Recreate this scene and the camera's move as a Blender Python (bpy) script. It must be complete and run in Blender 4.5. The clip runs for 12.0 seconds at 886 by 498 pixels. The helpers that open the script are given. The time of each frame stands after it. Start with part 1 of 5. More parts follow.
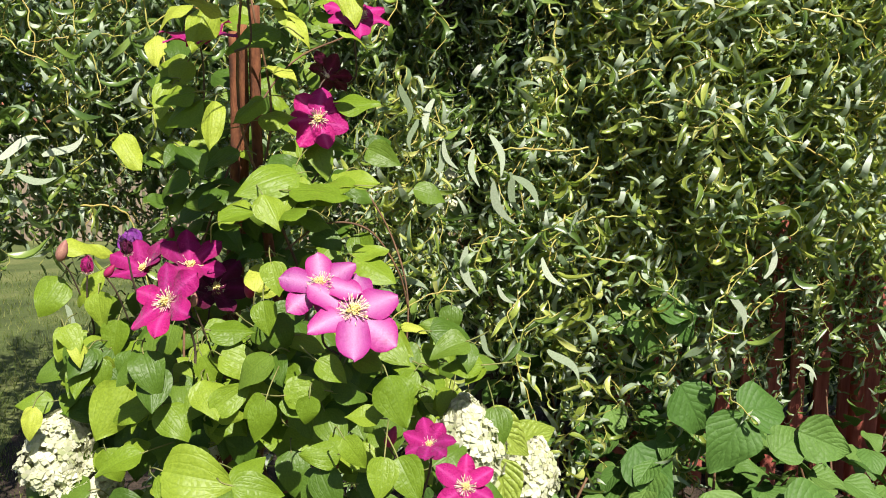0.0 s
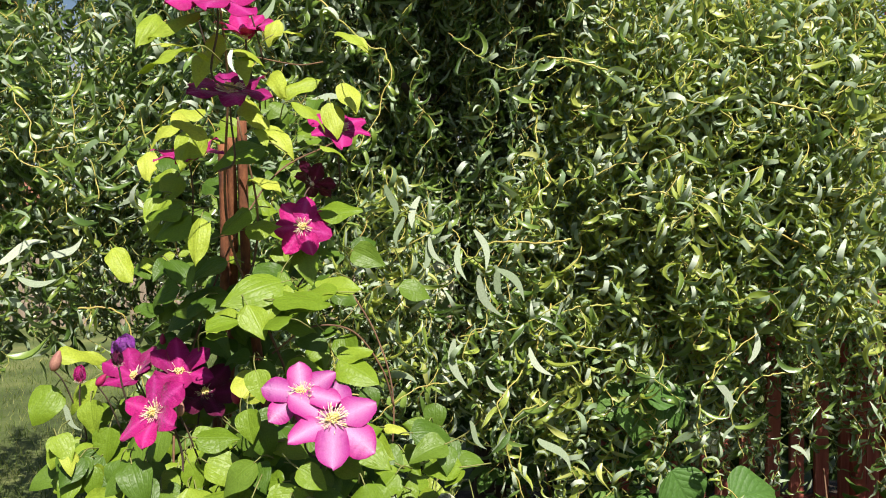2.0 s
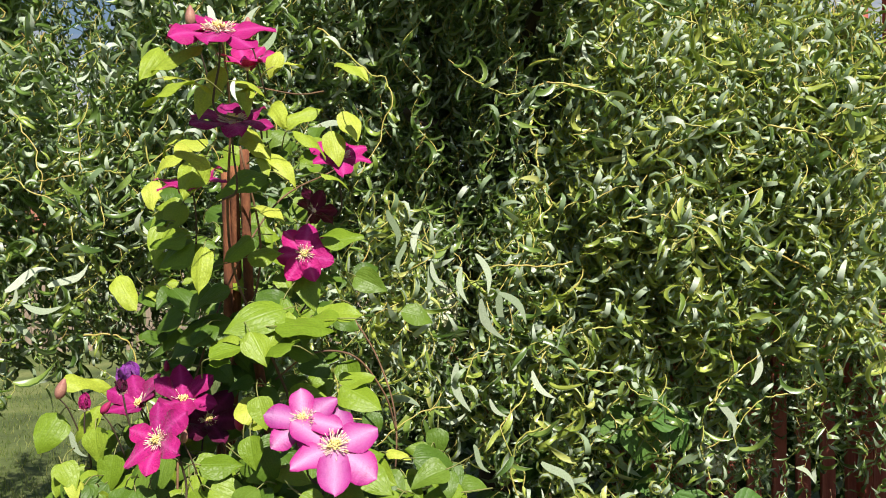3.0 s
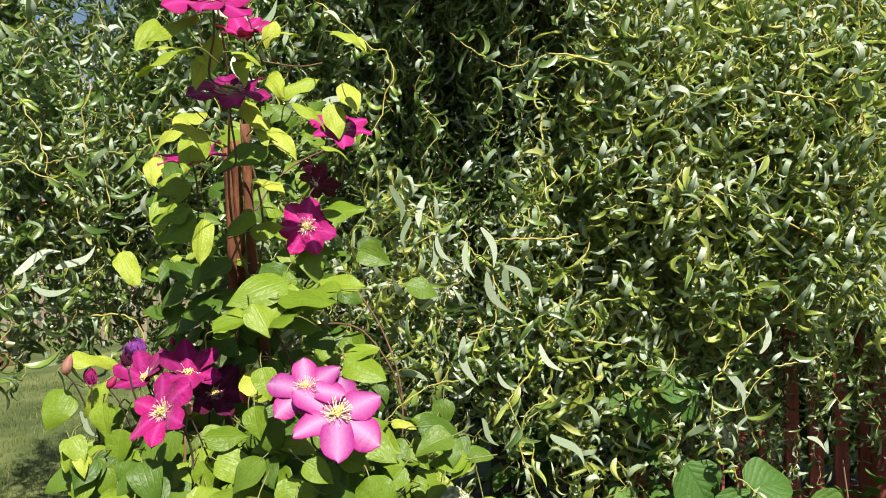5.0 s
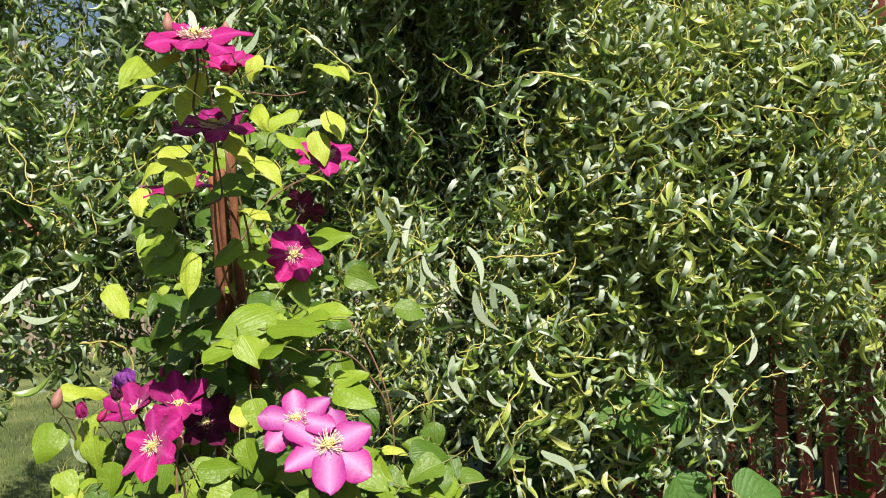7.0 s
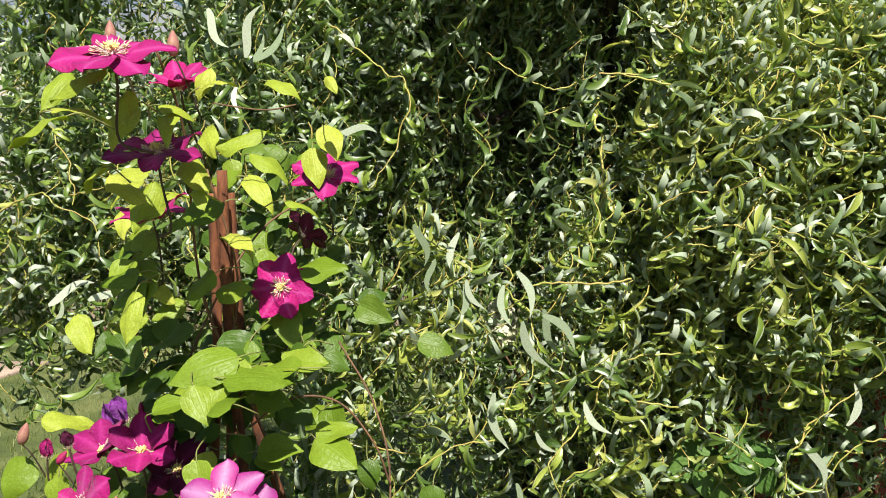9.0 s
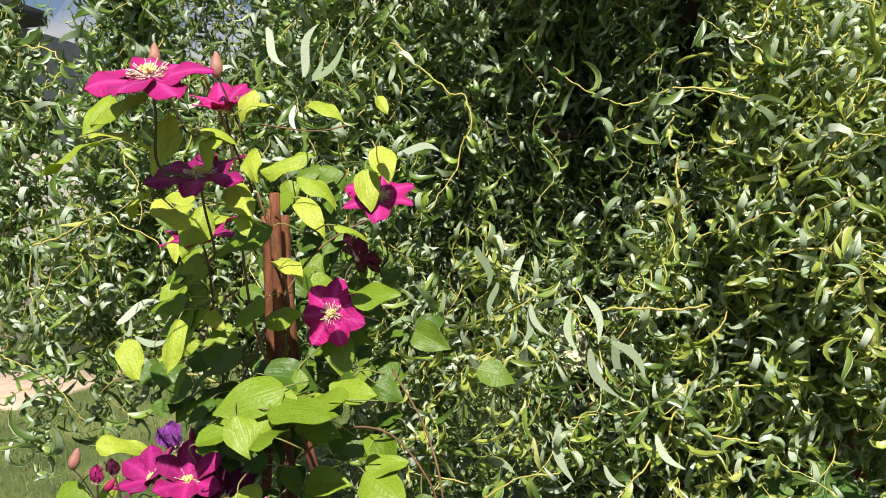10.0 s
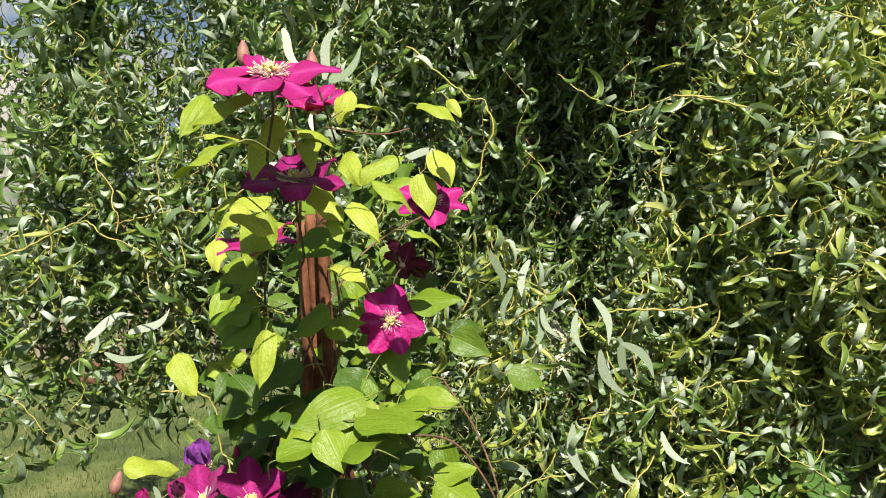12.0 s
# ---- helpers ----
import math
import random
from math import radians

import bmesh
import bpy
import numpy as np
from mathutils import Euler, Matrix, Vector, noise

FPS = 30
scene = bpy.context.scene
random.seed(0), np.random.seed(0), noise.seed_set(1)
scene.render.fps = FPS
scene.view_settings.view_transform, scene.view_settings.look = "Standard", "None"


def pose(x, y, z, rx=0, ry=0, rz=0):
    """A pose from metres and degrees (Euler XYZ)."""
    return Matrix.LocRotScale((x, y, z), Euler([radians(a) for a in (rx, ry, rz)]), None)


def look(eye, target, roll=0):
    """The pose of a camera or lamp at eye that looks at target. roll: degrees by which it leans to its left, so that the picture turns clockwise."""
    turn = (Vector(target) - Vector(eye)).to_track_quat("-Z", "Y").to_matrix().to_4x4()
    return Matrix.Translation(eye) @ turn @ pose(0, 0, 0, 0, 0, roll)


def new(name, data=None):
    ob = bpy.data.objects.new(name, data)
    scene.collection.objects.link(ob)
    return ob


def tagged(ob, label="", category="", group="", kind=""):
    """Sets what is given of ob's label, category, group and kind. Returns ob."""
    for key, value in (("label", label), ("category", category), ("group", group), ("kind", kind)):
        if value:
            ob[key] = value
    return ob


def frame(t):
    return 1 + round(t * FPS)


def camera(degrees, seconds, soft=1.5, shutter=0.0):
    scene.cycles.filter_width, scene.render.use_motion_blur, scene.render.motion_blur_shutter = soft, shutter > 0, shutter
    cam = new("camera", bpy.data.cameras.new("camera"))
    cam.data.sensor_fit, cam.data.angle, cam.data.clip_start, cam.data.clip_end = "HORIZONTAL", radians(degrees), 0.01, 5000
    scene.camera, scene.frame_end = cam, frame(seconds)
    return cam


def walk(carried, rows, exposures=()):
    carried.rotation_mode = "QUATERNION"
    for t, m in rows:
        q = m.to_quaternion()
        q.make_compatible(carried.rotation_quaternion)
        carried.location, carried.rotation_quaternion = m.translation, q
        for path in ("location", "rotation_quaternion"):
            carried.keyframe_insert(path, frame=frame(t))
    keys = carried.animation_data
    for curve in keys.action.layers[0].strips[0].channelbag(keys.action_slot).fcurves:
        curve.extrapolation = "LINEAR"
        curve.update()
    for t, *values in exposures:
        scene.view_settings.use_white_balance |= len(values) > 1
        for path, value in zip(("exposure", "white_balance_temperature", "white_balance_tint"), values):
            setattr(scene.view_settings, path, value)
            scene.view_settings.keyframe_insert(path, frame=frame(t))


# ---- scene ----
cam = camera(53.5, 12.0, soft=1.0)
PATH = [
    (0, (0.013, -0.052, 1.484), (0.135, 1.929, 1.239), 0.9),
    (0.5, (0.02, -0.048, 1.497), (0.142, 1.935, 1.27), 0.7),
    (1, (0.033, -0.051, 1.512), (0.154, 1.937, 1.327), 0.1),
    (1.5, (0.047, -0.078, 1.53), (0.161, 1.914, 1.401), -0.5),
    (2, (0.056, -0.108, 1.542), (0.166, 1.887, 1.462), -0.5),
    (2.5, (0.06, -0.123, 1.551), (0.166, 1.874, 1.509), -0.7),
    (4.5, (0.081, -0.125, 1.54), (0.153, 1.873, 1.515), -2.0),
    (5, (0.083, -0.121, 1.522), (0.152, 1.877, 1.457), -2.1),
    (5.5, (0.075, -0.112, 1.51), (0.15, 1.884, 1.41), -2.1),
    (6, (0.078, -0.118, 1.519), (0.166, 1.878, 1.412), -2.8),
    (6.5, (0.082, -0.124, 1.54), (0.183, 1.872, 1.474), -3.4),
    (6.7, (0.084, -0.133, 1.549), (0.184, 1.864, 1.503), -3.4),
    (8.3, (0.182, -0.012, 1.589), (0.195, 1.984, 1.462), -1.5),
    (8.5, (0.231, 0.035, 1.603), (0.173, 2.03, 1.475), -1.5),
    (9, (0.353, 0.12, 1.643), (0.098, 2.101, 1.557), -1.6),
    (9.5, (0.393, 0.16, 1.662), (-0.001, 2.12, 1.609), -1.7),
    (10, (0.386, 0.198, 1.66), (-0.053, 2.149, 1.609), -1.5),
    (10.5, (0.325, 0.199, 1.671), (-0.106, 2.151, 1.623), -1.6),
    (11, (0.246, 0.201, 1.668), (-0.133, 2.164, 1.62), -1.8),
    (11.5, (0.148, 0.204, 1.664), (-0.119, 2.185, 1.615), -2.0),
    (12, (0.078, 0.162, 1.664), (-0.073, 2.156, 1.622), -2.1),
]
walk(cam, [(t, look(eye, target, roll)) for t, eye, target, roll in PATH])

# world, sun and exposure
SUN_FROM = Vector((0.26, -0.86, 1.0)).normalized()
sun_el = math.asin(SUN_FROM.z)
sun_az = math.atan2(SUN_FROM.x, SUN_FROM.y)
world = bpy.data.worlds.new("daylight")
scene.world = world
world.use_nodes = True
sky = world.node_tree.nodes.new("ShaderNodeTexSky")
sky.sky_type = "NISHITA"
sky.sun_disc = False
sky.sun_elevation = sun_el
sky.sun_rotation = sun_az
sky.dust_density = 1.0
world.node_tree.links.new(sky.outputs[0], world.node_tree.nodes["Background"].inputs[0])
world.node_tree.nodes["Background"].inputs[1].default_value = 0.05
sun_lamp = bpy.data.lights.new("sun", "SUN")
sun_lamp.energy = 5.0
sun_lamp.angle = radians(0.53)
sun_lamp.color = (1.0, 0.945, 0.85)
sun = new("sun", sun_lamp)
sun.matrix_world = look(SUN_FROM * 20, (0, 0, 0))
scene.view_settings.exposure = 0.7


# materials
def shader(name):
    m = bpy.data.materials.new(name)
    m.use_nodes = True
    return m, m.node_tree.nodes, m.node_tree.links, m.node_tree.nodes["Principled BSDF"]


def ramp(nodes, links, source, stops):
    r = nodes.new("ShaderNodeValToRGB")
    while len(r.color_ramp.elements) < len(stops):
        r.color_ramp.elements.new(0.5)
    for e, (p, c) in zip(r.color_ramp.elements, stops):
        e.position, e.color = p, (*c, 1)
    links.new(source, r.inputs[0])
    return r.outputs[0]


def mixed(nodes, links, kind, factor, a, b):
    m = nodes.new("ShaderNodeMix")
    m.data_type, m.blend_type = "RGBA", kind
    for socket, value in ((m.inputs[0], factor), (m.inputs[6], a), (m.inputs[7], b)):
        if isinstance(value, bpy.types.NodeSocket):
            links.new(value, socket)
        elif isinstance(value, tuple):
            socket.default_value = (*value, 1)
        else:
            socket.default_value = value
    return m.outputs[2]


def calc(nodes, links, op, a, b=0.0, c=0.0):
    m = nodes.new("ShaderNodeMath")
    m.operation = op
    for socket, value in zip(m.inputs, (a, b, c)):
        if isinstance(value, bpy.types.NodeSocket):
            links.new(value, socket)
        else:
            socket.default_value = value
    return m.outputs[0]


def grain(nodes, links, scale, detail=4.0, stretch=None, space="Object"):
    n = nodes.new("ShaderNodeTexNoise")
    n.inputs["Scale"].default_value, n.inputs["Detail"].default_value = scale, detail
    co = nodes.new("ShaderNodeTexCoord")
    if stretch:
        mp = nodes.new("ShaderNodeMapping")
        mp.inputs["Scale"].default_value = stretch
        links.new(co.outputs[space], mp.inputs[0])
        links.new(mp.outputs[0], n.inputs["Vector"])
    else:
        links.new(co.outputs[space], n.inputs["Vector"])
    return n.outputs["Fac"]


def relief(nodes, links, p, height, strength, distance):
    b = nodes.new("ShaderNodeBump")
    b.inputs["Strength"].default_value, b.inputs["Distance"].default_value = strength, distance
    links.new(height, b.inputs["Height"])
    links.new(b.outputs[0], p.inputs["Normal"])


def surface(name, stops, scale, rough=0.8, bump=0.3, dist=0.004, stretch=None, metal=0.0, fine=6.0, spec=0.4):
    """A matt surface: colours picked by noise at one scale, mottled at a finer one, with relief."""
    m, nodes, links, p = shader(name)
    big = grain(nodes, links, scale, 5, stretch)
    small = grain(nodes, links, scale * fine, 3, stretch)
    c = ramp(nodes, links, big, stops)
    c = mixed(nodes, links, "MULTIPLY", 0.45, c, ramp(nodes, links, small, [(0.3, (0.55, 0.55, 0.55)), (0.7, (1.2, 1.2, 1.2))]))
    links.new(c, p.inputs["Base Color"])
    p.inputs["Roughness"].default_value, p.inputs["Metallic"].default_value = rough, metal
    p.inputs["Specular IOR Level"].default_value = spec
    relief(nodes, links, p, small, bump, dist)
    return m


def foliage(name, stops, rough, translucency, glow, pick="island", veins=0.0, spec=0.5, pinnate=False):
    """A leaf: colour by leaf and by blotch, light passing through it, veins in relief."""
    m, nodes, links, p = shader(name)
    if pick == "island":
        rnd = nodes.new("ShaderNodeNewGeometry").outputs["Random Per Island"]
    else:
        rnd = nodes.new("ShaderNodeObjectInfo").outputs["Random"]
    blotch = grain(nodes, links, 28, 3)
    c = ramp(nodes, links, rnd, stops)
    c = mixed(nodes, links, "MULTIPLY", 0.5, c, ramp(nodes, links, blotch, [(0.3, (0.6, 0.64, 0.5)), (0.7, (1.2, 1.15, 1.15))]))
    if veins:
        uv = nodes.new("ShaderNodeUVMap").outputs[0]
        sep = nodes.new("ShaderNodeSeparateXYZ")
        links.new(uv, sep.inputs[0])
        side = calc(nodes, links, "ABSOLUTE", calc(nodes, links, "SUBTRACT", sep.outputs[1], 0.5))
        bow = calc(nodes, links, "MULTIPLY", grain(nodes, links, 14, 2), 0.05)
        h = calc(nodes, links, "MINIMUM", calc(nodes, links, "MULTIPLY", side, 24.0), 1.0)
        if pinnate:
            run = calc(nodes, links, "SUBTRACT", sep.outputs[0], calc(nodes, links, "MULTIPLY", side, 0.9))
            lines = calc(nodes, links, "ABSOLUTE", calc(nodes, links, "SINE", calc(nodes, links, "MULTIPLY_ADD", run, 21.0, calc(nodes, links, "MULTIPLY", bow, 20.0))))
            h = calc(nodes, links, "MULTIPLY", h, calc(nodes, links, "MULTIPLY_ADD", calc(nodes, links, "POWER", lines, 0.5), 0.6, 0.4))
        for off in () if pinnate else (0.21, 0.37):
            gap = calc(nodes, links, "ABSOLUTE", calc(nodes, links, "SUBTRACT", calc(nodes, links, "ADD", side, bow), off))
            h = calc(nodes, links, "MULTIPLY", h, calc(nodes, links, "MINIMUM", calc(nodes, links, "MULTIPLY_ADD", gap, 16.0, 0.6), 1.0))
        net = nodes.new("ShaderNodeTexVoronoi")
        net.feature = "DISTANCE_TO_EDGE"
        net.inputs["Scale"].default_value = 6.0
        links.new(uv, net.inputs["Vector"])
        cell = calc(nodes, links, "MINIMUM", calc(nodes, links, "MULTIPLY", net.outputs["Distance"], 4.5), 1.0)
        h = calc(nodes, links, "MULTIPLY", h, calc(nodes, links, "MULTIPLY_ADD", cell, 0.2, 0.8))
        tint = ramp(nodes, links, h, [(0.0, (0.62, 0.72, 0.55)), (0.6, (1, 1, 1))])
        c = mixed(nodes, links, "MULTIPLY", 0.18, c, tint)
        relief(nodes, links, p, calc(nodes, links, "ADD", h, grain(nodes, links, 5, 2)), veins * 0.8, 0.018)
    else:
        relief(nodes, links, p, grain(nodes, links, 160, 2), 0.15, 0.001)
    links.new(c, p.inputs["Base Color"])
    p.inputs["Roughness"].default_value = rough
    p.inputs["Specular IOR Level"].default_value = spec
    tr = nodes.new("ShaderNodeBsdfTranslucent")
    links.new(mixed(nodes, links, "MULTIPLY", 1.0, c, glow), tr.inputs[0])
    mix = nodes.new("ShaderNodeMixShader")
    mix.inputs[0].default_value = translucency
    links.new(p.outputs[0], mix.inputs[1])
    links.new(tr.outputs[0], mix.inputs[2])
    links.new(mix.outputs[0], nodes["Material Output"].inputs[0])
    return m


def petal_paint(name, edge, body, bar, bar_width, through_tint):
    """A clematis petal: colour across from edge to mid bar, paler towards the base."""
    m, nodes, links, p = shader(name)
    uv = nodes.new("ShaderNodeUVMap").outputs[0]
    sep = nodes.new("ShaderNodeSeparateXYZ")
    links.new(uv, sep.inputs[0])
    side = calc(nodes, links, "ABSOLUTE", calc(nodes, links, "SUBTRACT", sep.outputs[1], 0.5))
    wob = calc(nodes, links, "MULTIPLY", calc(nodes, links, "SUBTRACT", grain(nodes, links, 60, 3), 0.5), 0.16)
    across = calc(nodes, links, "ADD", calc(nodes, links, "MULTIPLY", side, 2.0), wob)
    c = ramp(nodes, links, across, [(0.0, bar), (bar_width, body), (0.95, edge)])
    base = ramp(nodes, links, sep.outputs[0], [(0.0, (1, 1, 1)), (0.32, (0, 0, 0))])
    c = mixed(nodes, links, "MIX", calc(nodes, links, "MULTIPLY", base, 0.5), c, bar)
    streak = calc(nodes, links, "SINE", calc(nodes, links, "MULTIPLY_ADD", grain(nodes, links, 35, 3), 22.0, calc(nodes, links, "MULTIPLY", sep.outputs[1], 60.0)))
    c = mixed(nodes, links, "MULTIPLY", 0.4, c, ramp(nodes, links, streak, [(0.0, (0.78, 0.6, 0.8)), (0.8, (1.04, 1.04, 1.04))]))
    rnd = nodes.new("ShaderNodeObjectInfo").outputs["Random"]
    c = mixed(nodes, links, "MULTIPLY", 1.0, c, ramp(nodes, links, rnd, [(0.0, (0.85, 0.8, 0.9)), (1.0, (1.12, 1.1, 1.05))]))
    links.new(c, p.inputs["Base Color"])
    p.inputs["Roughness"].default_value = 0.5
    p.inputs["Specular IOR Level"].default_value = 0.25
    p.inputs["Sheen Weight"].default_value = 0.15
    ridge = calc(nodes, links, "MULTIPLY", streak, 0.4)
    relief(nodes, links, p, calc(nodes, links, "ADD", calc(nodes, links, "MULTIPLY", ridge, 0.06), grain(nodes, links, 9, 3)), 0.6, 0.006)
    tr = nodes.new("ShaderNodeBsdfTranslucent")
    links.new(mixed(nodes, links, "MULTIPLY", 1.0, c, through_tint), tr.inputs[0])
    mix = nodes.new("ShaderNodeMixShader")
    mix.inputs[0].default_value = 0.28
    links.new(p.outputs[0], mix.inputs[1])
    links.new(tr.outputs[0], mix.inputs[2])
    links.new(mix.outputs[0], nodes["Material Output"].inputs[0])
    return m


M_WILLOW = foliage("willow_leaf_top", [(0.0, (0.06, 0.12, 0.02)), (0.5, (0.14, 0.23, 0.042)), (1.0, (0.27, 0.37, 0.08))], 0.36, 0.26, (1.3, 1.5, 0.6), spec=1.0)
M_WILLOW_NEAR = foliage("willow_leaf_near", [(0.0, (0.17, 0.27, 0.04)), (0.5, (0.31, 0.42, 0.07)), (1.0, (0.46, 0.53, 0.11))], 0.34, 0.32, (1.3, 1.4, 0.6), "object", spec=1.0)
M_WILLOW_PALE = foliage("willow_leaf_pale_under", [(0.0, (0.28, 0.36, 0.22)), (0.5, (0.40, 0.47, 0.34)), (1.0, (0.52, 0.57, 0.46))], 0.45, 0.2, (1.2, 1.4, 0.6), "object")
# yellower young leaf, lightened further so the colour itself carries sunlight
M_WILLOW_YOUNG_LIT = foliage("willow_leaf_young_lit", [(0.0, (0.17, 0.26, 0.04)), (0.45, (0.33, 0.405, 0.07)), (0.85, (0.48, 0.54, 0.125)), (1.0, (0.60, 0.61, 0.23))], 0.36, 0.36, (1.4, 1.3, 0.65), spec=1.0)
M_WILLOW_UNDER = foliage("willow_leaf_under", [(0.0, (0.20, 0.29, 0.15)), (0.5, (0.34, 0.42, 0.29)), (1.0, (0.51, 0.57, 0.48))], 0.48, 0.22, (1.2, 1.4, 0.7))
M_TWIG = surface("willow_twig_bark", [(0.3, (0.33, 0.36, 0.075)), (0.52, (0.44, 0.38, 0.10)), (0.75, (0.40, 0.24, 0.07))], 6, 0.45, 0.2, 0.001)
M_BARK = surface("willow_trunk_bark", [(0.3, (0.03, 0.022, 0.015)), (0.7, (0.075, 0.05, 0.03))], 9, 0.9, 0.9, 0.012, (1, 1, 0.25))
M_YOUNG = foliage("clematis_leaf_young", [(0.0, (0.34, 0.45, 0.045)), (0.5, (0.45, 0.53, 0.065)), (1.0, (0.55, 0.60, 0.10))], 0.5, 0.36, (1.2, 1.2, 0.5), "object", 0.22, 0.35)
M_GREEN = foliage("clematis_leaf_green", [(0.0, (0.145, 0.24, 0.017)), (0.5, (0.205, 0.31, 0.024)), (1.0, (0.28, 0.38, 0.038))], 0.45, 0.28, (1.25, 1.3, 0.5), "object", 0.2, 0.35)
# darker copy of the green leaf: shade inside the plant put into its colour
M_DEEP_SHADE = foliage("clematis_leaf_deep_shade", [(0.0, (0.065, 0.13, 0.014)), (0.5, (0.095, 0.175, 0.019)), (1.0, (0.14, 0.225, 0.026))], 0.45, 0.22, (1.2, 1.4, 0.5), "object", 0.2, 0.35)
M_HYDLEAF = foliage("hydrangea_leaf", [(0.0, (0.065, 0.15, 0.028)), (0.5, (0.10, 0.20, 0.04)), (1.0, (0.145, 0.25, 0.055))], 0.55, 0.2, (1.2, 1.4, 0.6), "object", 0.35, 0.3, pinnate=True)
M_LIMELEAF = foliage("hydrangea_leaf_lime", [(0.0, (0.28, 0.38, 0.05)), (1.0, (0.38, 0.46, 0.08))], 0.45, 0.3, (1.2, 1.2, 0.5), "object", 0.6, pinnate=True)
M_STEM = surface("clematis_stem_bark", [(0.3, (0.10, 0.05, 0.03)), (0.7, (0.22, 0.12, 0.06))], 25, 0.7, 0.4, 0.001)
M_GREENSTEM = surface("green_stem", [(0.3, (0.16, 0.20, 0.05)), (0.7, (0.26, 0.24, 0.08))], 25, 0.6, 0.2, 0.001)
M_PURPLESTEM = surface("purple_stem", [(0.3, (0.05, 0.035, 0.03)), (0.7, (0.10, 0.06, 0.04))], 25, 0.6, 0.2, 0.001)
M_RUST = surface("rusted_steel", [(0.3, (0.06, 0.024, 0.014)), (0.5, (0.16, 0.055, 0.024)), (0.68, (0.27, 0.105, 0.045))], 55, 0.9, 0.9, 0.002, (1, 1, 0.35))
M_MAGENTA = petal_paint("petal_magenta", (0.31, 0.003, 0.12), (0.40, 0.006, 0.17), (0.52, 0.03, 0.26), 0.3, (1.3, 0.7, 0.95))
M_HOTPINK = petal_paint("petal_hot_pink", (0.44, 0.006, 0.165), (0.54, 0.012, 0.23), (0.64, 0.07, 0.34), 0.3, (1.25, 0.75, 0.95))
# maroon darkened to paint shade on flowers set back or turned away
M_MAROON_SHADE = petal_paint("petal_maroon_shade", (0.10, 0.003, 0.035), (0.14, 0.004, 0.055), (0.22, 0.012, 0.10), 0.3, (1.4, 0.6, 0.9))
M_PINK = petal_paint("petal_pale_pink", (0.46, 0.03, 0.26), (0.54, 0.12, 0.385), (0.68, 0.36, 0.58), 0.55, (1.1, 0.9, 1.0))
M_VIOLET = petal_paint("petal_violet", (0.30, 0.05, 0.40), (0.36, 0.08, 0.46), (0.42, 0.14, 0.5), 0.3, (1.2, 0.8, 1.1))
M_BUD = surface("bud_skin", [(0.3, (0.32, 0.12, 0.11)), (0.7, (0.40, 0.21, 0.15))], 60, 0.6, 0.2, 0.001)
M_BUDRED = surface("bud_skin_red", [(0.3, (0.28, 0.012, 0.07)), (0.7, (0.40, 0.02, 0.12))], 60, 0.6, 0.2, 0.001)
M_FILAMENT = surface("stamen_filament", [(0.3, (0.74, 0.52, 0.50)), (0.7, (0.80, 0.68, 0.52))], 60, 0.6, 0.1, 0.001)
M_ANTHER = surface("stamen_anther", [(0.3, (0.86, 0.68, 0.22)), (0.7, (0.90, 0.82, 0.45))], 90, 0.7, 0.2, 0.001)
M_FLORET = foliage("hydrangea_floret", [(0.0, (0.50, 0.55, 0.30)), (0.4, (0.66, 0.66, 0.47)), (1.0, (0.74, 0.73, 0.60))], 0.6, 0.2, (1, 1, 0.85))
M_REDWOOD = surface("red_brown_painted_wood", [(0.25, (0.26, 0.06, 0.042)), (0.55, (0.38, 0.105, 0.075)), (0.8, (0.46, 0.18, 0.13))], 7, 0.75, 0.4, 0.002, (4, 4, 0.4))
M_GREYWOOD = surface("weathered_board", [(0.3, (0.20, 0.15, 0.11)), (0.7, (0.33, 0.26, 0.20))], 5, 0.85, 0.4, 0.003, (4, 4, 0.3))
M_GROUND = surface("lawn_ground", [(0.3, (0.05, 0.07, 0.018)), (0.5, (0.10, 0.13, 0.034)), (0.7, (0.18, 0.195, 0.065))], 1.4, 0.95, 0.6, 0.02, None, 0, 18)
M_GRASS = foliage("grass_blade", [(0.0, (0.08, 0.13, 0.025)), (0.6, (0.15, 0.20, 0.04)), (1.0, (0.28, 0.28, 0.10))], 0.6, 0.3, (1.2, 1.3, 0.5))
M_SOIL = surface("bed_soil", [(0.3, (0.03, 0.02, 0.014)), (0.7, (0.085, 0.058, 0.04))], 14, 0.95, 0.9, 0.02)
M_PAVING = surface("sandy_paving", [(0.3, (0.42, 0.30, 0.22)), (0.7, (0.56, 0.43, 0.33))], 2.2, 0.9, 0.3, 0.004)
M_RENDER = surface("house_render", [(0.3, (0.40, 0.37, 0.34)), (0.7, (0.50, 0.47, 0.43))], 3, 0.9, 0.3, 0.003)
M_SOFFIT = surface("dark_soffit_board", [(0.3, (0.025, 0.022, 0.02)), (0.7, (0.05, 0.045, 0.04))], 4, 0.7, 0.3, 0.003)
M_ROOF = surface("red_roof_tile", [(0.3, (0.22, 0.085, 0.055)), (0.7, (0.34, 0.14, 0.09))], 3, 0.8, 0.5, 0.01)
M_ZINC = surface("galvanised_steel", [(0.3, (0.62, 0.64, 0.66)), (0.7, (0.78, 0.80, 0.82))], 20, 0.28, 0.1, 0.001, None, 0.9)
M_MULCH = surface("brown_mulch", [(0.3, (0.12, 0.05, 0.03)), (0.7, (0.22, 0.11, 0.065))], 9, 0.95, 0.9, 0.02)
M_FARLEAF = foliage("far_tree_leaf", [(0.0, (0.04, 0.09, 0.02)), (1.0, (0.10, 0.17, 0.04))], 0.6, 0.2, (1.2, 1.4, 0.5))
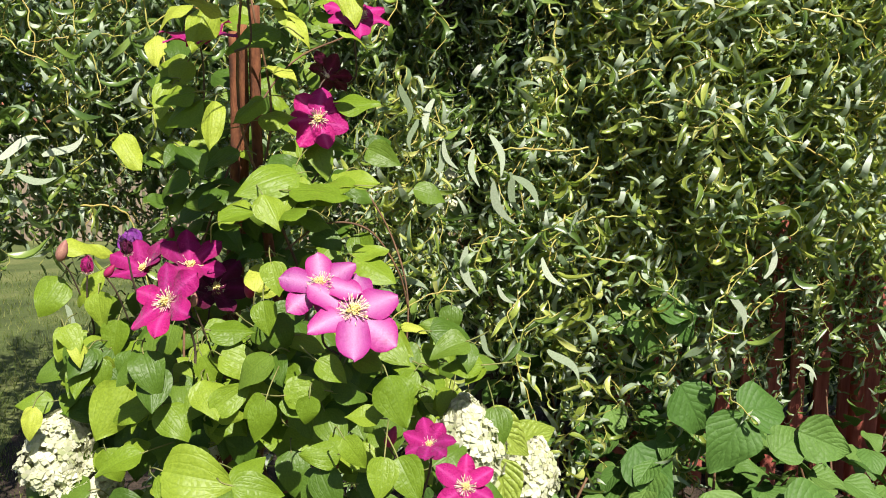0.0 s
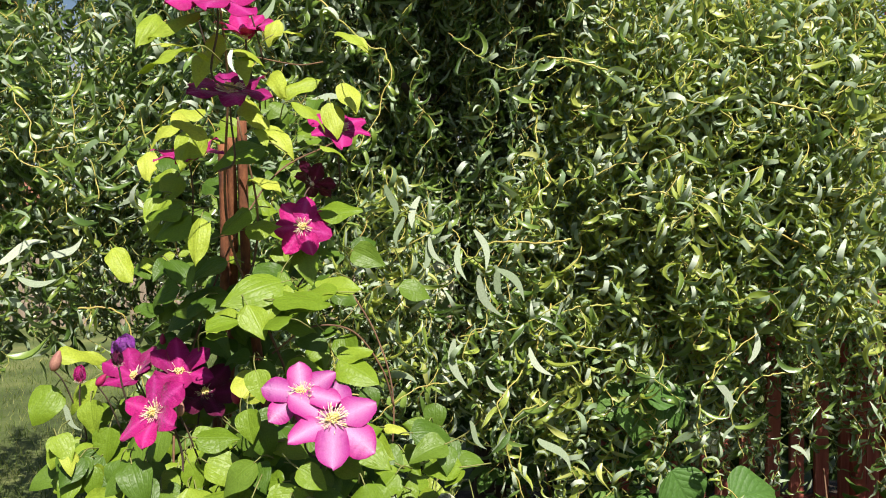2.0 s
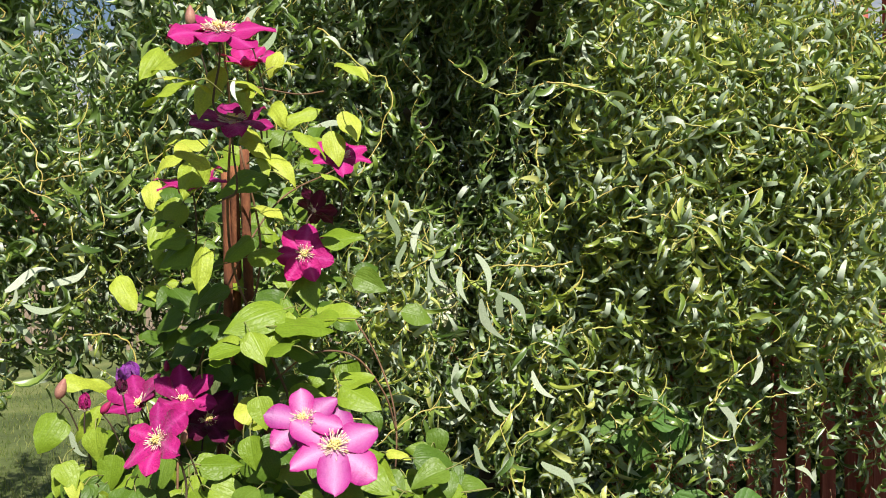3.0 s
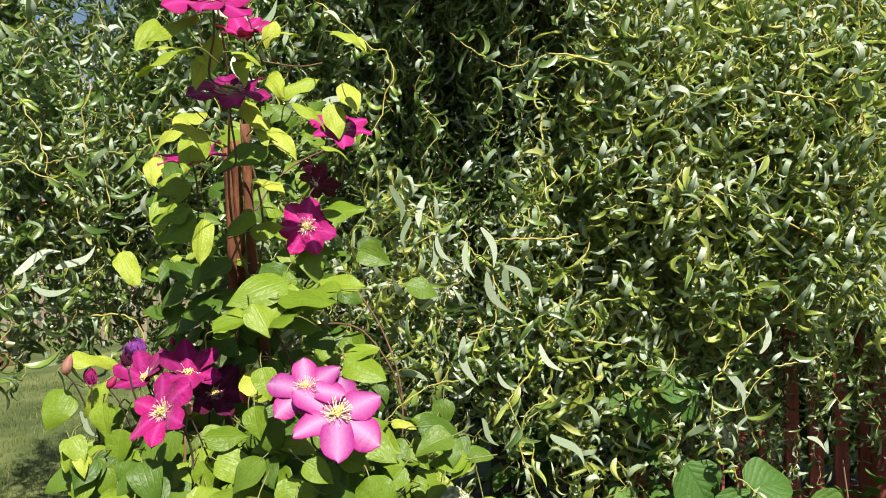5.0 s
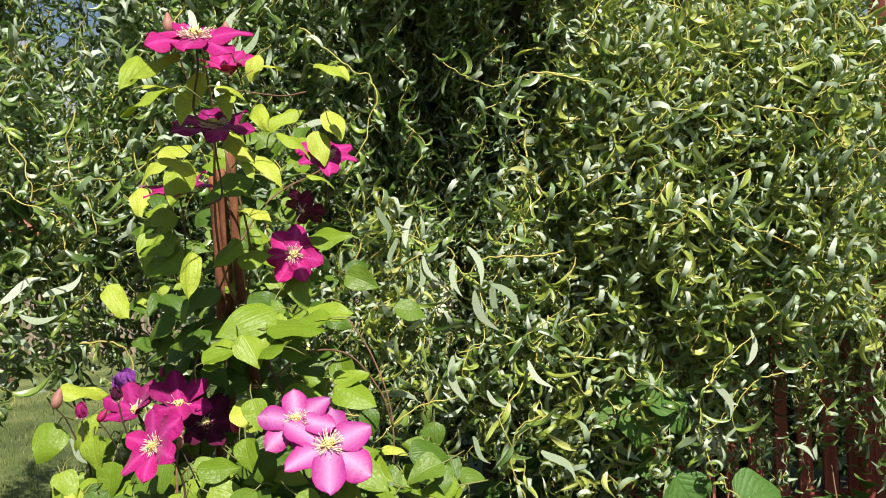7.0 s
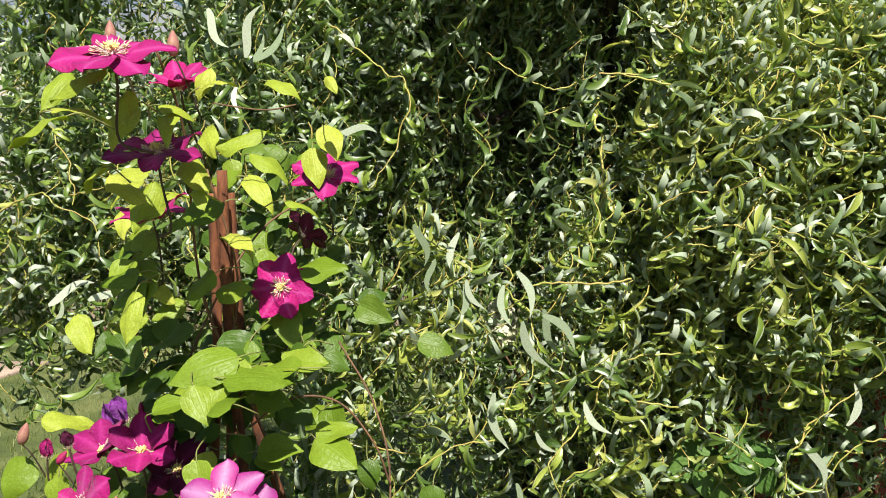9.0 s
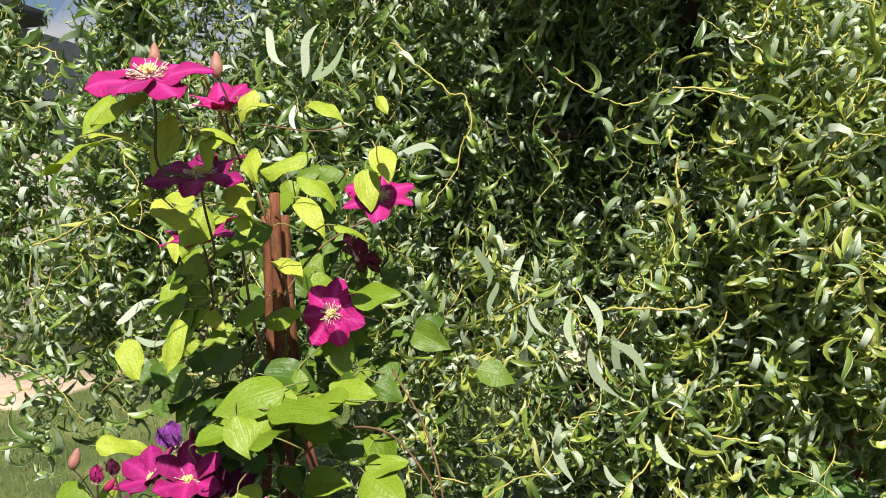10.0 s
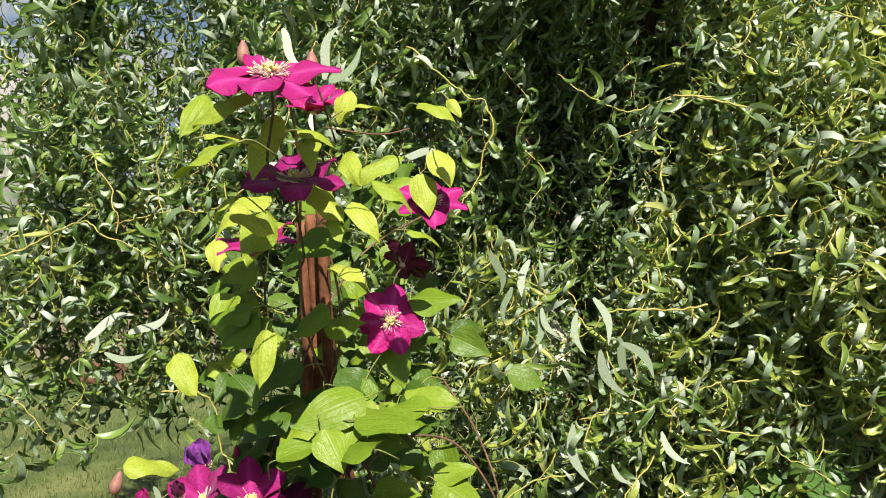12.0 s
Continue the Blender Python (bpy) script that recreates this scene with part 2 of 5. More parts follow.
M_GLASS, _n, _l, _p = shader("window_glass")
_p.inputs["Base Color"].default_value = (0.05, 0.06, 0.07, 1)
_p.inputs["Roughness"].default_value = 0.06
M_WHITE = surface("white_window_paint", [(0.3, (0.7, 0.7, 0.68)), (0.7, (0.8, 0.8, 0.78))], 8, 0.5, 0.1, 0.001)

M_CLOUD, _n, _l, _p = shader("distant_cloud")
_tone = ramp(_n, _l, grain(_n, _l, 0.035, 5, (1, 1, 2.5)), [(0.38, (0.45, 0.60, 0.85)), (0.55, (0.95, 0.97, 1.0))])
_glow = _n.new("ShaderNodeEmission")
_glow.inputs[1].default_value = 0.36
_l.new(_tone, _glow.inputs[0])
_l.new(_glow.outputs[0], _n["Material Output"].inputs[0])


# building helpers
def mesh_of(bm, name="mesh", mats=(), smooth=True):
    me = bpy.data.meshes.new(name)
    bm.to_mesh(me)
    bm.free()
    for m in mats:
        me.materials.append(m)
    if smooth:
        me.polygons.foreach_set("use_smooth", [True] * len(me.polygons))
    return me


def part(name, data, material=None, parent=None, label="", at=None):
    """A mesh object, from a bmesh or from mesh data, under a thing or a part."""
    if isinstance(data, bmesh.types.BMesh):
        data = mesh_of(data, name, (material,) if material else ())
    ob = new(name, data)
    if parent is not None:
        ob.parent = parent
    if at is not None:
        ob.matrix_basis = at
    return tagged(ob, label)


def thing(name, label, category, at=None, group="", kind=""):
    ob = new(name)
    ob.empty_display_size = 0.05
    if at is not None:
        ob.matrix_basis = at
    return tagged(ob, label, category, group, kind)


def box(bm, x0, x1, y0, y1, z0, z1, bevel=0.0):
    r = bmesh.ops.create_cube(bm, size=1, matrix=Matrix.Translation(((x0 + x1) / 2, (y0 + y1) / 2, (z0 + z1) / 2)) @ Matrix.Diagonal((x1 - x0, y1 - y0, z1 - z0, 1)))
    if bevel:
        edges = list({e for v in r["verts"] for e in v.link_edges})
        bmesh.ops.bevel(bm, geom=edges, offset=bevel, segments=1, affect="EDGES")


def smooth_path(points, per=6):
    """Points along a Catmull-Rom line."""
    p = [Vector(q) for q in points]
    p = [2 * p[0] - p[1]] + p + [2 * p[-1] - p[-2]]
    out = []
    for i in range(1, len(p) - 2):
        for k in range(per):
            t = k / per
            out.append(0.5 * (2 * p[i] + (p[i + 1] - p[i - 1]) * t + (2 * p[i - 1] - 5 * p[i] + 4 * p[i + 1] - p[i + 2]) * t * t + (3 * p[i] - p[i - 1] - 3 * p[i + 1] + p[i + 2]) * t ** 3))
    return out + [p[-2]]


def tube(bm, path, r0, r1, sides=6, cap=True):
    """A round tapered tube along a path."""
    rings, n = [], len(path)
    side = None
    for i, q in enumerate(path):
        d = (path[min(i + 1, n - 1)] - path[max(i - 1, 0)]).normalized()
        if side is None:
            side = d.orthogonal().normalized()
        side = (side - side.dot(d) * d).normalized()
        up = d.cross(side)
        r = r0 + (r1 - r0) * i / max(1, n - 1)
        rings.append([bm.verts.new(q + r * (math.cos(a) * side + math.sin(a) * up)) for a in (2 * math.pi * k / sides for k in range(sides))])
    for a, b in zip(rings, rings[1:]):
        for k in range(sides):
            bm.faces.new((a[k], a[(k + 1) % sides], b[(k + 1) % sides], b[k]))
    if cap:
        bm.faces.new(rings[0][::-1])
        bm.faces.new(rings[-1])


def blade(length, width, shape, rows, cols, fold, droop, wave, thick, rng, twist=0.0):
    """A leaf or petal along +x with its face to +z: an upper and an under skin, with uv along and across."""
    bm = bmesh.new()
    uv = bm.loops.layers.uv.new("UVMap")
    ph, ph2 = rng.uniform(0, 6.3), rng.uniform(0, 6.3)
    skins = []
    for skin in (1, -1):
        grid = []
        for i in range(rows + 1):
            u = i / rows
            w = width * shape(u)
            line = []
            for j in range(cols + 1):
                v = j / cols * 2 - 1
                y = v * w / 2
                z = fold * abs(y) + wave * length * math.sin(u * 9 + ph + v * 1.5) * v * v + wave * 0.5 * length * math.sin(u * 5 + ph2)
                a = droop * u
                x = length * (math.sin(a) / droop if abs(droop) > 1e-3 else u)
                z -= length * ((1 - math.cos(a)) / droop if abs(droop) > 1e-3 else 0)
                tw = twist * u
                y, z = y * math.cos(tw) - (z * 0.3) * math.sin(tw), z + y * math.sin(tw)
                line.append(bm.verts.new((x, y, z + skin * thick / 2)))
            grid.append(line)
        for i in range(rows):
            for j in range(cols):
                q = (grid[i][j], grid[i + 1][j], grid[i + 1][j + 1], grid[i][j + 1])
                t = ((i, j), (i + 1, j), (i + 1, j + 1), (i, j + 1))
                if skin < 0:
                    q, t = q[::-1], t[::-1]
                f = bm.faces.new(q)
                for loop, (a, b) in zip(f.loops, t):
                    loop[uv].uv = (a / rows, b / cols)
        skins.append(grid)
    return bm


def heading(pos, tip, face, size=1.0):
    """A pose whose x runs to the tip and whose z is nearest to face."""
    x = Vector(tip).normalized()
    y = Vector(face).cross(x).normalized()
    z = x.cross(y)
    m = Matrix((x, y, z)).transposed().to_4x4()
    return Matrix.Translation(pos) @ m @ Matrix.Diagonal((size, size, size, 1))


def joined(name, verts, faces, mat_index, mats, smooth=True):
    """One mesh from arrays of corners and four-sided faces."""
    me = bpy.data.meshes.new(name)
    v, f = np.asarray(verts, dtype=np.float32), np.asarray(faces, dtype=np.int32)
    k = f.shape[1]
    me.vertices.add(len(v))
    me.vertices.foreach_set("co", v.ravel())
    me.loops.add(f.size)
    me.loops.foreach_set("vertex_index", f.ravel())
    me.polygons.add(len(f))
    me.polygons.foreach_set("loop_start", np.arange(0, f.size, k, dtype=np.int32))
    for m in mats:
        me.materials.append(m)
    if mat_index is not None:
        me.polygons.foreach_set("material_index", np.asarray(mat_index, dtype=np.int32))
    me.polygons.foreach_set("use_smooth", np.full(len(f), smooth))
    me.update(calc_edges=True)
    me.validate()
    return me

# ---- the ground and the far setting ----
bm = bmesh.new()
bmesh.ops.create_grid(bm, x_segments=40, y_segments=40, size=900, matrix=Matrix.Translation((0, 0, 0)))
tagged(part("ground", bm, M_GROUND), "sunlit mown lawn reaching to the horizon", "lawn", kind="structure")

bm = bmesh.new()
bmesh.ops.create_grid(bm, x_segments=60, y_segments=48, size=1)
for v in bm.verts:
    a = math.atan2(v.co.y, v.co.x)
    x, y = v.co.x * 2.6 + 0.75, v.co.y * 2.1 + 2.6
    edge = max(abs(v.co.x), abs(v.co.y))
    v.co = (x + 0.08 * math.sin(5 * a), y + 0.06 * math.cos(7 * a), 0.07 * (1 - edge ** 4) - 0.004 + 0.025 * noise.noise((x * 5, y * 5, 0)) * (1 - edge ** 8))
tagged(part("garden_bed", bm, M_SOIL), "dark crumbly soil of a planted bed in the lawn", "garden bed", kind="structure")

bm = bmesh.new()
box(bm, -17, -5.5, 7.5, 9.62, -0.05, 0.03, 0.01)
tagged(part("pavement", bm, M_PAVING), "sandy pink paving strip along the house", "paving", kind="structure")

rng = random.Random(4)
gv, gf = [], []
for i in range(26000):
    y = 3.0 + 6.5 * rng.random() ** 1.4
    x = rng.uniform(-0.85 * y - 1.5, -0.25 * y + 0.9)
    if y > 7.45 and x < -5.5:
        continue
    h, a = rng.uniform(0.025, 0.06), rng.uniform(0, 6.3)
    dx, dy = math.cos(a) * 0.003, math.sin(a) * 0.003
    lx, ly = rng.uniform(-0.03, 0.03), rng.uniform(-0.03, 0.03)
    k = len(gv)
    gv += [(x - dx, y - dy, 0), (x + dx, y + dy, 0), (x + dx * 0.3 + lx, y + dy * 0.3 + ly, h), (x - dx * 0.3 + lx, y - dy * 0.3 + ly, h)]
    gf.append((k, k + 1, k + 2, k + 3))
tagged(new("lawn_grass", joined("lawn_grass", gv, gf, None, (M_GRASS,))), "short mown sunlit lawn grass", "grass", kind="stuff")


def dwelling():
    """The rendered house beside the lawn, with eave, gutter, downspout and a window."""
    h = thing("house", "beige rendered house with dark eaves beyond the lawn", "house", pose(-9.8, 9.6, 0))
    bm = bmesh.new()
    box(bm, -7.5, 2.4, 0.0, 0.3, 0.0, 4.4)
    part("wall", bm, M_RENDER, h)
    bm = bmesh.new()
    box(bm, 2.1, 2.4, 0.3, 7.0, 0.0, 4.4)
    part("wall", bm, M_RENDER, h)
    bm = bmesh.new()
    box(bm, -7.55, 2.42, -0.03, 0.0, 0.0, 0.35)
    part("plinth", bm, M_PAVING, h)
    bm = bmesh.new()
    box(bm, -7.9, 2.8, -0.75, 0.6, 4.37, 4.55)
    part("eave", bm, M_SOFFIT, h, "dark boarded eave")
    bm = bmesh.new()
    q = [bm.verts.new(c) for c in ((-7.9, -0.8, 4.51), (2.8, -0.8, 4.51), (2.8, 3.8, 7.05), (-7.9, 3.8, 7.05))]
    f = bm.faces.new(q)
    r = bmesh.ops.extrude_face_region(bm, geom=[f])
    bmesh.ops.translate(bm, verts=[g for g in r["geom"] if isinstance(g, bmesh.types.BMVert)], vec=(0, 0, 0.16))
    part("roof", bm, M_ROOF, h, "red tiled roof slope")
    bm = bmesh.new()
    tube(bm, [Vector((x, -0.84, 4.51)) for x in np.linspace(-7.9, 2.8, 12)], 0.07, 0.07, 10)
    part("gutter", bm, M_ZINC, h, "galvanised gutter")
    bm = bmesh.new()
    tube(bm, smooth_path([(2.6, -0.84, 4.49), (2.57, -0.8, 4.2), (2.1, -0.1, 3.75), (2.0, -0.09, 3.5), (2.0, -0.09, 1.5), (2.0, -0.09, 0.12), (2.0, -0.22, 0.06)], 6), 0.05, 0.05, 10)
    part("downspout", bm, M_ZINC, h, "shiny galvanised downspout")
    bm = bmesh.new()
    box(bm, -1.6, -0.2, -0.04, 0.0, 0.95, 2.35, 0.01)
    w = part("window", bm, M_WHITE, h, "white framed window")
    bm = bmesh.new()
    box(bm, -1.52, -0.93, -0.055, -0.043, 1.03, 2.27)
    part("pane", bm, M_GLASS, w)
    bm = bmesh.new()
    box(bm, -0.87, -0.28, -0.055, -0.043, 1.03, 2.27)
    part("pane", bm, M_GLASS, w)


dwelling()


def board(width, height, thick, point=0.0):
    """An upright fence board with softened edges and a slightly pointed top."""
    bm = bmesh.new()
    box(bm, -width / 2, width / 2, -thick / 2, thick / 2, 0, height, 0.004)
    for v in bm.verts:
        if v.co.z > height * 0.9:
            v.co.z -= point * abs(v.co.x) / (width / 2)
    return mesh_of(bm, "board", (), False)


def picket_fence(label, x0, x1, y, z0, height, width, gap, mat, slope=0.0, posts=2.0, point=0.02, dy=0.0):
    f = thing("picket_fence", label, "fence", pose(x0, y, z0, 0, 0, slope))
    me = board(width, height, 0.022, point)
    me.materials.append(mat)
    rng, n = random.Random(int(x0 * 10)), int((x1 - x0) / (width + gap))
    for i in range(n):
        part("board", me, None, f, "", pose(i * (width + gap), dy + rng.uniform(-0.003, 0.003), rng.uniform(-0.01, 0.01), 0, rng.uniform(-0.5, 0.5), rng.uniform(-2, 2)))
    for z in (0.3, height - 0.3):
        bm = bmesh.new()
        box(bm, -0.1, x1 - x0, 0.02, 0.06, z - 0.045, z + 0.045, 0.004)
        part("rail", bm, mat, f)
    for k in range(int((x1 - x0) / posts) + 1):
        bm = bmesh.new()
        box(bm, k * posts - 0.05, k * posts + 0.05, 0.064, 0.164, 0, height + 0.03, 0.006)
        part("post", bm, mat, f)
    return f


picket_fence("red-brown painted wooden board fence behind the willow", 0.98, 4.0, 3.42, 0.0, 1.86, 0.06, 0.045, M_REDWOOD)
picket_fence("low weathered wooden picket fence across the lawn", -7.0, 6.0, 12.5, 0.0, 1.05, 0.09, 0.05, M_GREYWOOD)



def pergola_post(x, y, half, height, label):
    """A square painted post with a chamfered cap."""
    bm = bmesh.new()
    box(bm, -half, half, -half, half, 0, height, 0.006)
    p = part("pergola_post", bm, M_REDWOOD, None, "", pose(x, y, 0, 0, 0, 4))
    tagged(p, label, "post")
    bm = bmesh.new()
    box(bm, -half - 0.008, half + 0.008, -half - 0.008, half + 0.008, height, height + 0.02, 0.006)
    part("cap", bm, M_REDWOOD, p)


pergola_post(2.035, 3.2, 0.06, 2.7, "tall red-brown painted wooden post beside the fence")
pergola_post(1.91, 3.3, 0.024, 2.6, "slim red-brown painted wooden post against the fence")

bm = bmesh.new()
bmesh.ops.create_icosphere(bm, subdivisions=4, radius=1)
for v in bm.verts:
    d = 1 + 0.25 * noise.noise(v.co * 3) + 0.12 * noise.noise(v.co * 11)
    v.co = (v.co.x * 0.38 * d, v.co.y * 0.3 * d, max(-0.02, v.co.z * 0.34 * d))
tagged(part("mulch_mound", bm, M_MULCH, None, "", pose(-5.0, 10.5, 0)), "heap of brown garden mulch on the lawn", "mulch heap")


def far_house(x, y, w, h, turn):
    f = thing("far_house", "small distant house with a red tiled roof", "house", pose(x, y, 0, 0, 0, turn))
    bm = bmesh.new()
    box(bm, -w / 2, w / 2, -3, 3, 0, h)
    part("wall", bm, M_RENDER, f)
    bm = bmesh.new()
    a = [bm.verts.new(c) for c in ((-w / 2 - 0.4, -3.4, h - 0.1), (w / 2 + 0.4, -3.4, h - 0.1), (w / 2 + 0.4, 3.4, h - 0.1), (-w / 2 - 0.4, 3.4, h - 0.1), (-w / 2 - 0.4, 0, h + 2.4), (w / 2 + 0.4, 0, h + 2.4))]
    for q in ((0, 1, 5, 4), (2, 3, 4, 5), (0, 4, 3), (1, 2, 5), (3, 2, 1, 0)):
        bm.faces.new([a[k] for k in q])
    part("roof", bm, M_ROOF, f)
    for k in (-0.28, 0.1, 0.3):
        bm = bmesh.new()
        box(bm, w * k - 0.5, w * k + 0.5, -3.04, -3.0, 1.0, 2.2, 0.01)
        wnd = part("window", bm, M_WHITE, f)
        bm = bmesh.new()
        box(bm, w * k - 0.42, w * k + 0.42, -3.06, -3.043, 1.08, 2.12)
        part("pane", bm, M_GLASS, wnd)


# the white cloud bank low over the horizon
bm = bmesh.new()
rows = []
for i in range(121):
    a = radians(-62 + i)
    tall = 62 + 26 * noise.noise((i * 0.11, 0, 0)) + 10 * noise.noise((i * 0.45, 3, 0))
    rows.append([bm.verts.new((240 * math.sin(a), 240 * math.cos(a), z)) for z in (-1.0, tall * 0.5, tall)])
for p, q in zip(rows, rows[1:]):
    for k in (0, 1):
        bm.faces.new((p[k], q[k], q[k + 1], p[k + 1]))
tagged(part("backdrop", bm, M_CLOUD), "bright white clouds low in a blue sky", "sky", kind="structure")
far_house(-38, 88, 11, 2.6, 10)
far_house(-60, 96, 12, 2.8, -8)
far_house(8, 100, 12, 2.8, 5)


def leaf_cloud(name, centres, per, spread, size, rng):
    """Many small leaves scattered in clumps round limb ends."""
    v, f = [], []
    for c in centres:
        for _ in range(per):
            d = Vector((rng.gauss(0, 1), rng.gauss(0, 1), rng.gauss(0, 0.8))) * spread
            p = Vector(c) + d
            a, b = Vector((rng.gauss(0, 1), rng.gauss(0, 1), rng.gauss(0, 1))).normalized(), Vector((rng.gauss(0, 1), rng.gauss(0, 1), rng.gauss(0, 1)))
            b = a.cross(b).normalized()
            s = size * rng.uniform(0.6, 1.3)
            k = len(v)
            v += [p - a * s, p + b * s * 0.5, p + a * s, p - b * s * 0.5]
            f.append((k, k + 1, k + 2, k + 3))
    return joined(name, [tuple(q) for q in v], f, None, (M_FARLEAF,))


def far_tree(x, y, h, seed):
    rng = random.Random(seed)
    t = thing("far_tree", "broad green tree far behind the lawn", "tree", pose(x, y, 0), "trees on the horizon")
    bm = bmesh.new()
    tube(bm, smooth_path([(0, 0, 0), (0.1, 0, h * 0.3), (0, 0.1, h * 0.8)], 4), 0.2, 0.06, 7)
    ends = []
    for k in range(9):
        a, z = rng.uniform(0, 6.3), h * rng.uniform(0.25, 0.6)
        e = Vector((math.cos(a) * h * 0.3, math.sin(a) * h * 0.3, z + h * rng.uniform(0.1, 0.35)))
        tube(bm, smooth_path([(0, 0, z), e * 0.55 + Vector((0, 0, z * 0.35)), e], 3), 0.07, 0.02, 5)
        ends += [e, e * 0.75 + Vector((0, 0, h * 0.2))]
    part("trunk", bm, M_BARK, t)
    part("crown", leaf_cloud("crown", ends, 130, h * 0.1, h * 0.03, rng), None, t)


for x, y, h, s in ((-44, 90, 4.0, 1), (-27, 95, 3.6, 2), (-60, 75, 6, 3), (1, 58, 4.0, 4), (12, 40, 6, 5), (22, 30, 6, 6), (-12, 110, 4.0, 7)):
    far_tree(x, y, h, s)


# ---- the corkscrew willow ----
def curl_template(rng, rows, wide=(0.055, 0.085), tight=0.3):
    """One curled willow leaf of unit length: rolled, sickle-bent and twisted, as an upper V of three lines and an under skin of two."""
    p, d, n = Vector((0, 0, 0)), Vector((1, 0, 0)), Vector((0, 0, 1))
    bend = rng.choice((-1, 1)) * (rng.uniform(3.2, 6.2) if rng.random() < tight else rng.uniform(0.4, 2.8))
    sickle, twist = rng.choice((-1, 1)) * rng.uniform(0.2, 2.4), rng.uniform(-2.2, 2.2)
    hook, broad = rng.uniform(-3.0, 3.0), rng.uniform(*wide)
    top, under = [], []
    for i in range(rows + 1):
        u = i / rows
        w = broad * math.sin(math.pi * min(1, u * 0.97 + 0.03) ** 0.75) ** 0.85 + 0.003
        s = n.cross(d).normalized()
        top += [p + s * w, p - n * w * 0.45, p - s * w]
        under += [p + s * w - n * (0.003 + w * 0.5), p - s * w - n * (0.003 + w * 0.5)]
        k = (bend + (hook if u > 0.6 else 0)) / rows
        turn = Matrix.Rotation(sickle / rows, 3, n) @ Matrix.Rotation(k, 3, s)
        d, n = turn @ d, turn @ n
        n = Matrix.Rotation(twist / rows, 3, d) @ n
        p = p + d / rows
    return np.array([tuple(q) for q in top + under])


def leaf_faces(rows):
    """The faces of one leaf, and which of them are its under side."""
    faces, mats = [], []
    for i in range(rows):
        a, b = 3 * i, 3 * (i + 1)
        faces += [(a, b, b + 1, a + 1), (a + 1, b + 1, b + 2, a + 2)]
        a, b = 3 * (rows + 1) + 2 * i, 3 * (rows + 1) + 2 * (i + 1)
        faces.append((a, a + 1, b + 1, b))
        mats += [0, 0, 1]
    return np.array(faces), np.array(mats)


ROWS_W, ROWS_FAR = 7, 3
LEAF_FACES, LEAF_MATS = leaf_faces(ROWS_W)
wrng = random.Random(21)
CURLS = [curl_template(wrng, ROWS_W) for _ in range(40)]
FAR_CURLS = [curl_template(wrng, ROWS_FAR, (0.06, 0.095), 0.1) for _ in range(40)]
ROWS_N = 11
NEAR_FACES, NEAR_MATS = leaf_faces(ROWS_N)
LEAF_MESHES = []
for k in range(40):
    LEAF_MESHES.append(joined("willow_leaf", curl_template(wrng, ROWS_N, (0.055, 0.08), 0.45), NEAR_FACES, NEAR_MATS, (M_WILLOW_NEAR, M_WILLOW_PALE)))

willow = thing("willow_tree", "corkscrew willow with hanging twisted twigs and curled narrow leaves", "tree", pose(0.45, 3.7, 0))
WBASE = Vector((0.45, 3.7, 0))
crown_leaves = []
deep_leaves = []
young_lit_leaves = []
near_leaves = []
pale_leaves = []
twigs_bm = bmesh.new()


def wiggle_path(start, length, rng, amp, drift, step=0.02):
    """A hanging corkscrew twig."""
    ph, ph2, wl = rng.uniform(0, 6.3), rng.uniform(0, 6.3), rng.uniform(0.1, 0.24)
    dx, dy = rng.gauss(0, drift), rng.gauss(0, drift)
    out, n = [], max(4, int(length / step))
    for i in range(n + 1):
        s = i / n * length
        g = min(1, s / 0.08)
        x = g * amp * (math.sin(6.283 * s / wl + ph) + 0.7 * math.sin(6.283 * s / (wl * 2.7) + ph2)) + dx * s
        y = g * amp * (math.cos(6.283 * s / wl + ph) + 0.7 * math.sin(6.283 * s / (wl * 2.3) + ph2)) + dy * s
        out.append(Vector(start) + Vector((x, y, -s)))
    return out


def dress(path, rng, every, lo, hi, store, hang=0.5):
    """Leaves along a twig."""
    acc = rng.uniform(0, every)
    az = rng.uniform(0, 6.3)
    for a, b in zip(path, path[1:]):
        seg = (b - a).length
        while acc < seg:
            p = a.lerp(b, acc / seg)
            az += 2.4 + rng.uniform(-0.6, 0.6)
            tip = Vector((math.cos(az), math.sin(az), -hang + rng.gauss(0, 0.55)))
            face = Vector((rng.gauss(0.15, 0.4), rng.gauss(-0.75, 0.4), 0.85))
            store.append((heading(p, tip, face, lo + (hi - lo) * rng.random() ** 1.4), rng.randrange(40)))
            acc += every * rng.uniform(0.6, 1.4)
        acc -= seg


